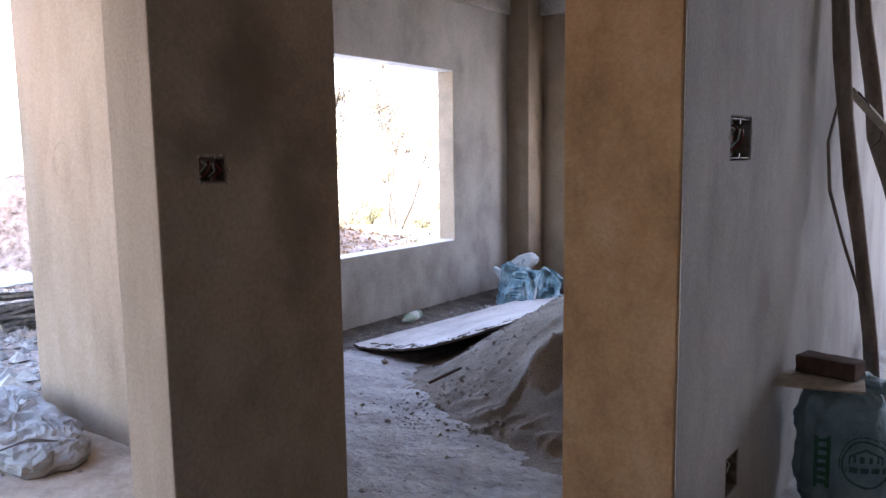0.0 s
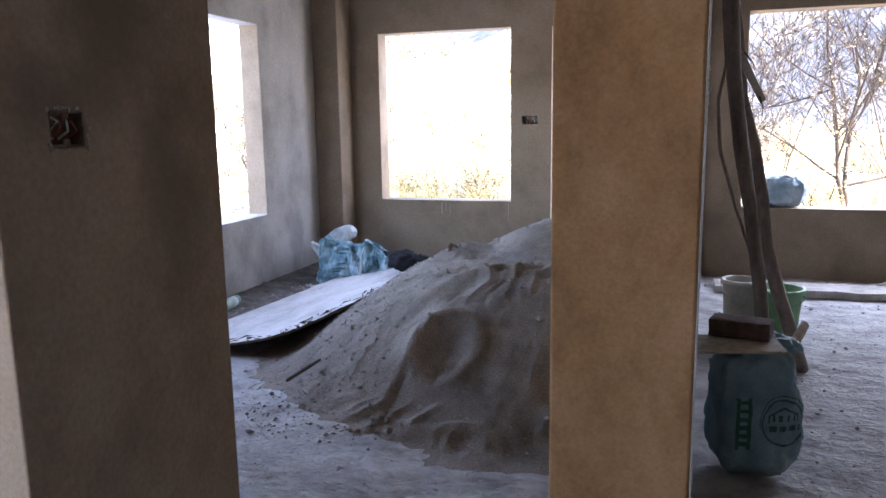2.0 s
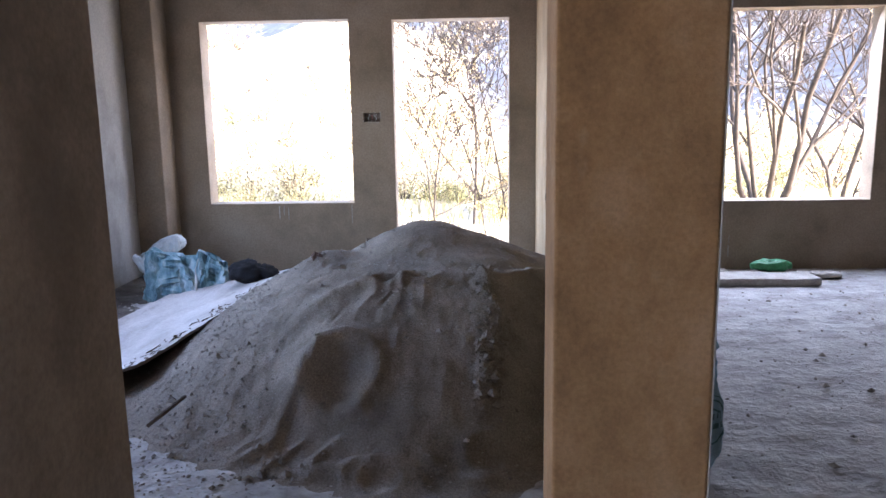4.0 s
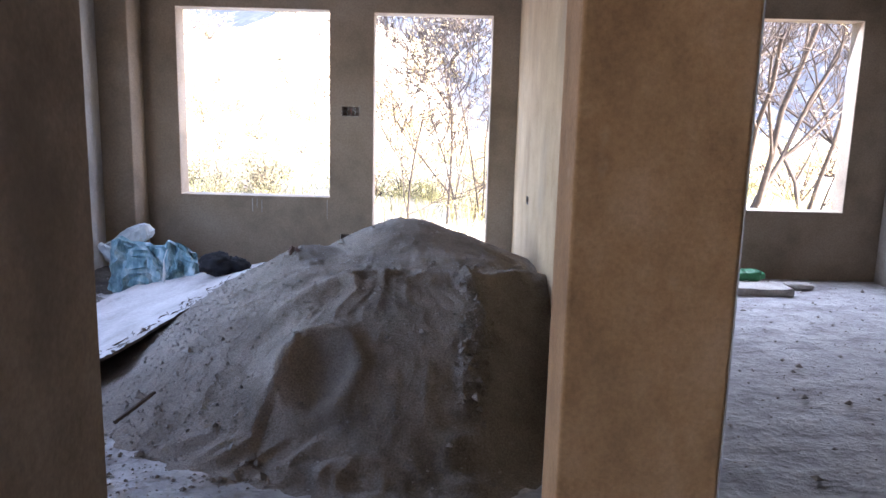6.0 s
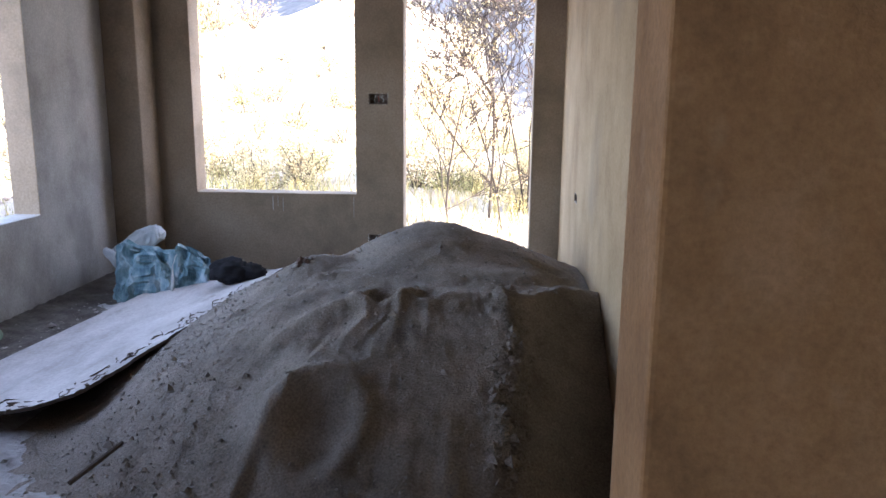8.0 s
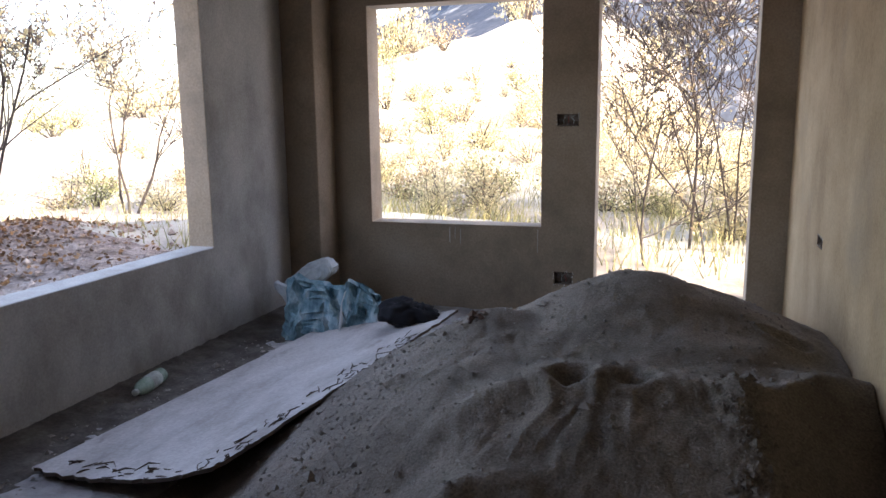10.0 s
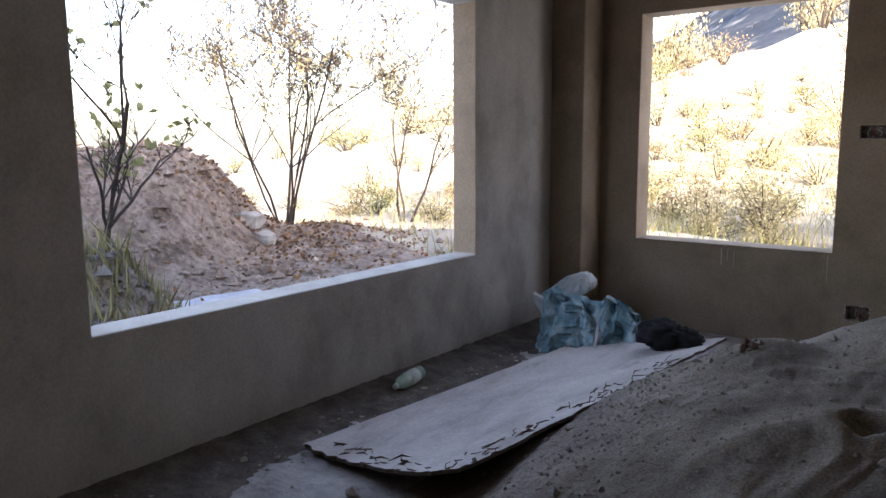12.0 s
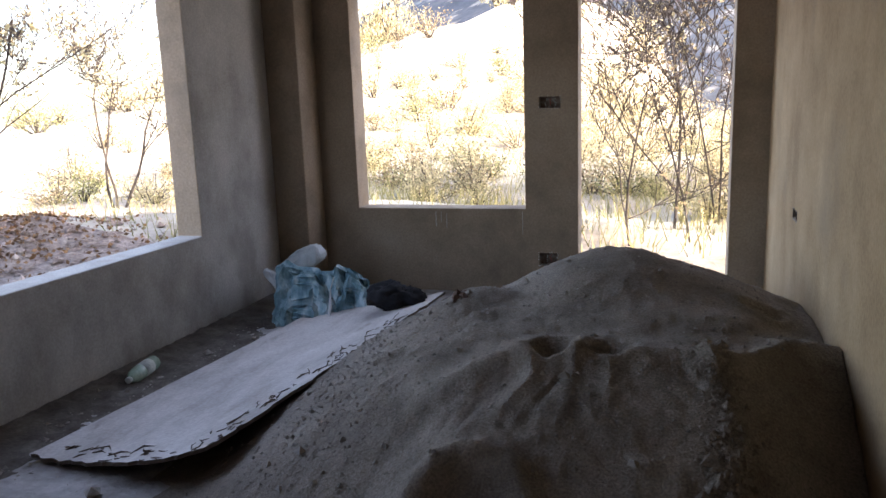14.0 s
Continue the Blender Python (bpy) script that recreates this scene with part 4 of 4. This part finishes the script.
LEAF_G = mat("olive_leaf", (0.27, 0.27, 0.12), 0.7, (0.17, 0.18, 0.07), (0.38, 0.36, 0.17), 2, 20, 0, rand=0.4)
LEAF_B = mat("brown_dry_leaf", (0.38, 0.29, 0.17), 0.8, (0.25, 0.18, 0.1), (0.46, 0.36, 0.22), 2, 20, 0, rand=0.4)

for leaf_mat in (LEAF_Y, LEAF_G, LEAF_B):
    nt = leaf_mat.node_tree
    bs = nt.nodes["Principled BSDF"]
    tr, mx = nt.nodes.new("ShaderNodeBsdfTranslucent"), nt.nodes.new("ShaderNodeMixShader")
    mx.inputs[0].default_value = 0.4
    nt.links.new(bs.inputs["Base Color"].links[0].from_socket, tr.inputs[0])
    nt.links.new(bs.outputs[0], mx.inputs[1])
    nt.links.new(tr.outputs[0], mx.inputs[2])
    nt.links.new(mx.outputs[0], nt.nodes["Material Output"].inputs[0])


def ground_z(x, y):
    out = max(0.0, math.hypot(max(0, abs(x + 0.5) - 5), max(0, abs(y - 2) - 6)))
    z = -0.16 + 0.05 * fbm(x, y, 0.5, 3, 6) * min(1, out)
    z += (-0.012 + 0.062 * min(1, max(0, (1.5 - x) / 5)) + 0.13 * min(1, max(0, (-x - 2) / 12))) * max(0.0, y - 14) * min(1, max(0, (x + 40) / 25))
    z = min(z, 14 + 0.01 * (abs(y) + abs(x)))
    z += min(1, out / 15) * 0.5 * fbm(x, y, 0.09, 3, 8)
    # spoil bank beside the yard, and the low berm beyond the far window
    u, v = (x + 10.6) / 2.5, (y - 6.2) / 2.7
    d = math.sqrt(u * u + v * v)
    z += 1.45 / (1 + math.exp(min(50, (d - 0.85) * 11))) * (1 + 0.13 * fbm(x, y, 1.3, 3, 3) + 0.09 * noise.noise(Vector((math.atan2(y - 6.6, x + 10.6) * 14, d * 2, 4))))
    z += 0.35 * math.exp(-((x + 8.6) / 1.3) ** 2 - ((y - 8.9) / 1.0) ** 2)
    z += 0.75 * math.exp(-((x + 6.0) / 0.5) ** 2 - ((y - 4.35) / 0.5) ** 2) * (1 + 0.3 * fbm(x, y, 3, 3, 2))
    z += 0.35 * math.exp(-((y - 10.8) / 0.8) ** 2) * math.exp(-((x + 5.0) / 3.0) ** 2)
    return z


def graded(lo, hi, near, far_n):
    c = list(np.arange(lo, hi, near))
    a = [hi + (700 - hi) * (k / far_n) ** 2.6 for k in range(far_n + 1)]
    b = [lo - (700 + lo) * (k / far_n) ** 2.6 for k in range(far_n, 0, -1)]
    return b + c + a


gx, gy = graded(-15, 6, 0.16, 34), graded(0, 19, 0.16, 34)
gb = bmesh.new()
grid = [[gb.verts.new((x, y, ground_z(x, y) + (0.02 * fbm(x, y, 3.5, 2, 1) if -15 < x < 6 and 0 < y < 19 else 0))) for x in gx] for y in gy]
for a, b in zip(grid, grid[1:]):
    for i in range(len(gx) - 1):
        gb.faces.new((a[i], a[i + 1], b[i + 1], b[i]))
bmesh.ops.delete(gb, geom=[v for v in gb.verts if -4.0 < v.co.x < 2.9 and -2.6 < v.co.y < 7.0], context="VERTS")
BANK_SOIL = mat("bare_brown_spoil", (0.36, 0.275, 0.22), 0.97, (0.19, 0.135, 0.10), (0.48, 0.39, 0.32), 3.5, 14, 1.0, rand=0.35, fine_amt=0.6, dist=0.12)
ground_ob = thing("ground", gb, [SOIL, BANK_SOIL], "dry brown earth with tufts, rising to scrub slopes", "ground", kind="structure", smooth=True)
for p in ground_ob.data.polygons:
    c = p.center
    if -14 < c.x < -4 and 0.5 < c.y < 9.0 + 0.8 * fbm(c.x, c.y, 1.2, 3, 5):
        p.material_index = 1

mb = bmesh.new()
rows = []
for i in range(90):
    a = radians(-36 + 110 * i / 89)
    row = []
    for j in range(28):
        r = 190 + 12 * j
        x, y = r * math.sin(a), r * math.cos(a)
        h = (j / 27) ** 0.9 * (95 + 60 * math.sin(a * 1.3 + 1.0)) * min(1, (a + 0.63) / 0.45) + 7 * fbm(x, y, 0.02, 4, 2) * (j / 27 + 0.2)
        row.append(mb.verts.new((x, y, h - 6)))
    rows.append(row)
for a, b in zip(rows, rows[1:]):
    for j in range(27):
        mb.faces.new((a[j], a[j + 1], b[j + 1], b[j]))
thing("backdrop", mb, SLOPE, "distant mountain slope with pale terraces, haze in its blue-grey colour", "mountain", kind="structure", smooth=True)


def leaf_at(bm, p, size, rng):
    d = Vector((rng.gauss(0, 1), rng.gauss(0, 1), rng.gauss(-0.2, 0.6))).normalized()
    s = d.cross(Vector((rng.gauss(0, 1), rng.gauss(0, 1), rng.gauss(0, 1)))).normalized()
    up = d.cross(s)
    l, w = size * rng.uniform(0.7, 1.3), size * rng.uniform(0.28, 0.42)
    bm.faces.new([bm.verts.new(p + q) for q in (Vector(), d * l * 0.45 + s * w + up * l * 0.05, d * l, d * l * 0.45 - s * w + up * l * 0.05)])


def tree(at, height, stems, leaves, leaf, mats, seed, spread=0.35, depth=4, r0=0.05, label="", size=0.06, category="tree", name="tree", group=""):
    """Stems that fork into ever thinner limbs and twigs, with leaves on the twigs."""
    rng = random.Random(seed)
    wood, crown = bmesh.new(), bmesh.new()
    tips = []

    def grow(p, d, length, r, level):
        pts, radii = [p], [r]
        q = p.copy()
        n = 5 if level < 2 else 3
        for k in range(n):
            d = (d + Vector((rng.gauss(0, 0.13), rng.gauss(0, 0.13), 0.05))).normalized()
            q = q + d * length / n
            pts.append(q.copy())
            radii.append(r * (1 - 0.45 * (k + 1) / n))
        tube(wood, pts, radii, 7 if level < 1 else 5 if level < 3 else 3, 0.2 if level < 2 else 0, cap=False)
        if level >= 2:
            tips.extend(pts[1:])
        if level < depth:
            for k in range(6 if level == 0 and stems < 3 else rng.choice((3, 4, 4, 5)) if level < depth - 1 else 3):
                i = rng.randint(1 if level == 0 and stems < 3 else 2, n) if n > 3 else rng.randint(1, n)
                side = Vector((rng.gauss(0, 1), rng.gauss(0, 1), rng.gauss(0.35, 0.5))).normalized()
                grow(pts[i], (d * 0.7 + side * 0.8).normalized(), length * rng.uniform(0.42, 0.68), max(radii[i] * 0.64, 0.005), level + 1)

    for s in range(stems):
        a = 2 * math.pi * (s + rng.random()) / stems
        tilt = spread * rng.uniform(0.4, 1.2)
        grow(Vector((0.07 * math.cos(a), 0.07 * math.sin(a), -0.1)), Vector((math.cos(a) * tilt, math.sin(a) * tilt, 1)).normalized(), height * rng.uniform(0.5, 0.62), r0 * rng.uniform(0.7, 1.1), 0)
    for _ in range(leaves):
        p = rng.choice(tips)
        leaf_at(crown, p + Vector((rng.gauss(0, 0.05), rng.gauss(0, 0.05), rng.gauss(0, 0.05))), size, rng)
    ob = thing(name, None, None, label, category, group)
    ob.location = (at[0], at[1], ground_z(*at))
    part("trunk", wood, mats, ob, smooth=True)
    if leaves:
        part("crown", crown, leaf, ob)
    return ob


tree((-7.8, 5.29), 3.6, 1, 150, LEAF_G, BARK, 3, 0.05, 4, 0.036, "small bare tree with a few olive leaves beside the bank", 0.10)
tree((-9.2, 8.7), 4.4, 6, 3400, LEAF_Y, BARK, 5, 0.42, 5, 0.019, "forked tree thin with pale yellow leaves", 0.06)
tree((-9.7, 11.8), 3.4, 3, 1200, LEAF_Y, BARK, 8, 0.3, 4, 0.025, "slender sapling with pale yellow leaves", 0.055)
tree((-7.4, 11.5), 2.2, 4, 500, LEAF_G, BARK, 12, 0.35, 4, 0.02, "leafy sapling with green-yellow leaves", 0.06)
tree((-1.15, 10.6), 4.6, 1, 350, LEAF_Y, BARK, 14, 0.1, 5, 0.018, "tall thin sapling with sparse yellow leaves", 0.05)
tree((-0.55, 11.6), 5.0, 2, 250, LEAF_B, BARK, 17, 0.1, 5, 0.016, "tall thin sapling with sparse brown leaves", 0.05)
tree((2.75, 10.5), 5.4, 6, 260, LEAF_Y, BARK, 21, 0.55, 5, 0.046, "bare spreading fruit tree in the sun", 0.05)
tree((1.7, 12.2), 5.4, 2, 160, LEAF_B, BARK, 24, 0.25, 5, 0.035, "bare many-stemmed tree with dry leaves", 0.05)
tree((4.4, 12.0), 5.2, 2, 300, LEAF_Y, BARK, 29, 0.3, 5, 0.04, "bare spreading fruit tree with last yellow leaves", 0.05)

for k, (x, y, h) in enumerate(((-1.5, 9.6, 3.6), (-0.85, 9.9, 4.4), (-0.2, 10.6, 4.0), (0.6, 11.0, 4.4), (3.7, 10.2, 4.6), (2.2, 11.4, 4.8))):
    tree((x, y), h, 1, 300, LEAF_Y if k % 3 else LEAF_B, BARK, 60 + k, 0.09, 4, 0.014, "thin upright sapling with sparse dry leaves", 0.05, group="saplings by the house")


def shrub(seed, r, leaf, n, label, name="shrub"):
    rng = random.Random(seed)
    wood, crown = bmesh.new(), bmesh.new()
    clumps = []
    for k in range(16):
        a, b = rng.uniform(0, 6.28), rng.uniform(0.25, 1.35)
        tip = Vector((math.cos(a) * math.cos(b), math.sin(a) * math.cos(b), math.sin(b) * 1.15)) * r * rng.uniform(0.65, 1.1)
        mid = tip * 0.5 + Vector((rng.gauss(0, 0.08), rng.gauss(0, 0.08), rng.gauss(0, 0.05))) * r
        tube(wood, [Vector((0, 0, -0.1)), mid, tip], [0.02 * r, 0.013 * r, 0.004 * r], 4, cap=False)
        clumps += [(tip, 0.2), (mid * 1.3, 0.2), (mid, 0.17)]
    for _ in range(n):
        c, s = rng.choice(clumps)
        leaf_at(crown, c + Vector((rng.gauss(0, s), rng.gauss(0, s), rng.gauss(0, s))) * r, 0.09 * r ** 0.5, rng)
    ob = thing(name, None, None, label, "shrub", "scrub on the slope")
    part("stem", wood, BARK, ob)
    part("foliage", crown, leaf, ob)
    return ob


kinds = [shrub(41, 1.3, LEAF_Y, 700, "sunlit shrub with thick yellow autumn foliage"), shrub(42, 1.1, LEAF_G, 520, "olive green shrub on the dry slope"),
         shrub(43, 1.5, LEAF_Y, 850, "broad yellow shrub on the sunlit slope"), shrub(44, 1.0, LEAF_B, 450, "brown dry shrub on the slope")]
rng = random.Random(77)
spots = []
for k in range(900):
    x, y = rng.uniform(-26, 14), rng.uniform(12.5, 46)
    if y < 20 and rng.random() < 0.72 or any((x - a) ** 2 + (y - b) ** 2 < 2.2 + y * 0.03 for a, b in spots):
        continue
    spots.append((x, y))
    if len(spots) > 105:
        break
for n, (x, y) in enumerate(spots):
    src = kinds[rng.choice((0, 0, 1, 2, 2, 3))]
    s = rng.uniform(0.5, 1.1) * (0.75 + y * 0.012)
    m = Matrix.Translation((x, y, ground_z(x, y) - 0.05)) @ Matrix.Rotation(rng.uniform(0, 6.28), 4, "Z")
    if n < 4:
        kinds[n].matrix_basis = m
    else:
        copy_thing(src, m).scale = (s, s, s * rng.uniform(0.8, 1.2))

# tall pale trees along the top of the slope
for n in range(22):
    x, y = rng.uniform(-46, -4), rng.uniform(58, 88)
    s = rng.uniform(1.3, 2.2)
    m = Matrix.Translation((x, y, ground_z(x, y) - 0.1)) @ Matrix.Rotation(rng.uniform(0, 6.28), 4, "Z")
    copy_thing(kinds[rng.choice((0, 2))], m).scale = (s, s, s * rng.uniform(1.8, 2.8))

# small shrubs close beyond the windows
for n in range(210):
    x, y = (rng.uniform(-13, 7), rng.uniform(11.5, 24)) if n < 90 else (rng.uniform(-16, 0), rng.uniform(13, 34))
    s = rng.uniform(0.25, 0.6)
    m = Matrix.Translation((x, y, ground_z(x, y) - 0.05)) @ Matrix.Rotation(rng.uniform(0, 6.28), 4, "Z")
    copy_thing(kinds[rng.choice((0, 0, 1, 2, 2, 3))], m).scale = (s, s, s * rng.uniform(0.7, 1.3))


# ---- yard and entrance clutter ----
# added floor patch: warm light at the entrance is put into its sandy colour
WARM_PATCH = mat("warm_lit_floor", (0.42, 0.325, 0.245), 0.96, (0.28, 0.21, 0.155), (0.52, 0.42, 0.33), 5, 50, 0.7)


def warm_patch_z(x, y):
    q = math.hypot((x + 3.3) / 1.15, (y - 1.35) / 0.95) + 0.25 * fbm(x, y, 2.2, 3, 6)
    return 0.024 - 0.03 * q + 0.006 * fbm(x, y, 12, 3, 2) if q < 1 else -0.05


warm_bm = field(-4.09, -2.12, 90, 0.3, 1.965, 80, warm_patch_z)
bmesh.ops.delete(warm_bm, geom=[v for v in warm_bm.verts if v.co.z < -0.03], context="VERTS")
thing("warm_floor_patch", warm_bm, WARM_PATCH, "added sandy patch with the entrance floor's warm light in its colour", "dirt", kind="stuff", smooth=True)
LITTER = mat("dry_leaf_litter", (0.21, 0.115, 0.055), 0.9, (0.13, 0.07, 0.035), (0.33, 0.2, 0.1), 8, 40, 0.2, rand=0.5)
TARP = mat("dusty_pale_sheet", (0.5, 0.49, 0.50), 0.8, (0.36, 0.35, 0.36), (0.6, 0.59, 0.6), 4, 60, 0.3)
PLANK_GREY = mat("weathered_grey_plank", (0.27, 0.25, 0.235), 0.9, (0.15, 0.135, 0.12), (0.42, 0.4, 0.385), 8, 60, 0.5, stretch=(0.4, 3, 3))

sack_thing(place(sack(1.12, 0.42, 0.17, 61, 0.026, 2.6, n=72, scale=7), pose(0, 0, 0, 0, 5, 0)), SACK_DUSTY, "dusty grey woven sack lying at the wall foot", "sacks at the entrance", pose(-3.66, 1.68, 0.0, 0, 0, -6), [([(0.36, -0.18, 0.12), (0.44, -0.1, 0.16), (0.47, 0.02, 0.13)], 0.02)], PLANK_GREY)
sack_thing(sack(0.6, 0.4, 0.14, 67, 0.026, 2.4, n=50, scale=9), SACK_DUSTY, "flattened grey woven sack beside the larger one", "sacks at the entrance", pose(-3.95, 1.36, 0.0, 0, 0, 30), [([(0.1, -0.2, 0.05), (0.2, -0.15, 0.08), (0.26, -0.05, 0.05)], 0.015)], PLANK_GREY)
scatter(1100, lambda r: (r.gauss(-3.75, 0.3), r.gauss(1.45, 0.16), 0.0), 0.013, RUBBLE, "broken mortar and gravel at the entrance", 21)
scatter(2600, lambda r: (lambda x, y: (x, y, ground_z(x, y)))(r.uniform(-9, -4.15), r.uniform(1.2, 4.2)), 0.03, RUBBLE, "stony spoil in front of the house", 22)
scatter(3500, lambda r: (lambda x, y: (x, y, ground_z(x, y)))(r.gauss(-9.6, 1.6), r.gauss(6.8, 1.8)), 0.026, BANK_SOIL, "clods and stones on the spoil bank", 23)
scatter(600, lambda r: (lambda x, y: (x, y, ground_z(x, y)))(r.gauss(-6.0, 0.3), r.gauss(4.35, 0.3)), 0.012, RUBBLE_DARK, "clods on the low earth mound", 24)

litter = bmesh.new()
lr = random.Random(31)
for k in range(1600):
    x, y = lr.gauss(-8.6, 0.7), lr.gauss(8.3, 0.8)
    if k > 1100:
        x, y = lr.uniform(-8.5, -4.5), lr.uniform(4.5, 9.5)
    leaf_at(litter, Vector((x, y, ground_z(x, y) + 0.03)), 0.06, lr)
thing("leaf_litter", litter, LITTER, "brown fallen leaves strewn below the bank", "leaf litter", kind="stuff")

pl = thing("timber_pile", None, None, "untidy pile of grey planks covered with a pale sheet", "timber pile")
pl.location = (-7.3, 3.05, ground_z(-7.3, 3.05))
pr = random.Random(9)
for k in range(16):
    z = 0.03 + 0.04 * (k // 2)
    part("plank", place(box(-0.75, -0.07, 0, 0.75, 0.07, 0.03), pose(pr.gauss(0, 0.12), pr.uniform(-0.5, 0.5), z, pr.gauss(0, 9), pr.gauss(0, 5), pr.gauss(80, 22))), PLANK_GREY, pl)
part("cover_sheet", field(-0.5, 0.5, 40, -0.5, 0.5, 40, lambda x, y: 0.5 - 0.16 * (abs(x) ** 2.5 + abs(y) ** 2.5) + 0.04 * fbm(x, y, 3, 3, 4), 0.004), TARP, pl, "pale dusty cover sheet", smooth=True)

thing("ground_sheet", field(-0.62, 0.62, 40, -0.42, 0.42, 30, lambda x, y: 0.035 + 0.012 * fbm(x, y, 4, 3, 7), 0.02), TARP, "pale flat sheet lying in the yard", "sheet", m=pose(-7.0, 5.95, ground_z(-7.0, 5.95), 0, 0, 78), smooth=True)
for at, sz, lab in (((-8.75, 7.72), 0.26, "pale limestone block on the spoil bank"), ((-8.5, 7.75), 0.2, "grey stone block below the pale one")):
    thing("boulder", sack(sz * 1.3, sz, sz * 0.7, sz * 60, 0.035, 5, n=12, scale=6), CONCRETE, lab, "stone", m=pose(at[0], at[1], ground_z(*at) - 0.02, 4, 6, 20))

# tufts on the low mound and along the yard
GRASS = mat("dry_grass", (0.30, 0.27, 0.12), 0.85, (0.2, 0.19, 0.08), (0.4, 0.36, 0.18), 3, 20, 0, rand=0.4)
tuft = bmesh.new()
gr = random.Random(12)
for k in range(8200):
    if k < 700:
        x, y = gr.gauss(-6.0, 0.35), gr.gauss(4.4, 0.35)
    elif k < 2200:
        x, y = gr.uniform(-12, -4.5), gr.uniform(9, 15)
    else:
        x, y = gr.uniform(-7, 6), gr.uniform(9, 17)
    z = ground_z(x, y)
    a, h = gr.uniform(0, 6.28), gr.uniform(0.08, 0.3) if k < 2200 else gr.uniform(0.12, 0.5)
    lean = Vector((gr.gauss(0, 0.35), gr.gauss(0, 0.35), 1)) * h
    s = Vector((math.cos(a), math.sin(a), 0)) * 0.008
    p = Vector((x, y, z - 0.02))
    tuft.faces.new([tuft.verts.new(q) for q in (p - s, p + s, p + lean)])
thing("grass", tuft, GRASS, "dry straw-coloured grass tufts", "grass", kind="stuff")

# power line across the slope
for k, dz in enumerate((0, 0.5, 1.0, 1.5)):
    thing("power_line", tube(bmesh.new(), [(-20 + 8 * i, 58 - i * 0.4, 15.0 + dz - 1.2 * math.sin(math.pi * i / 6)) for i in range(7)], [0.03] * 7, 5), CABLE, "thin overhead power line across the slope", "power line", "overhead wires")
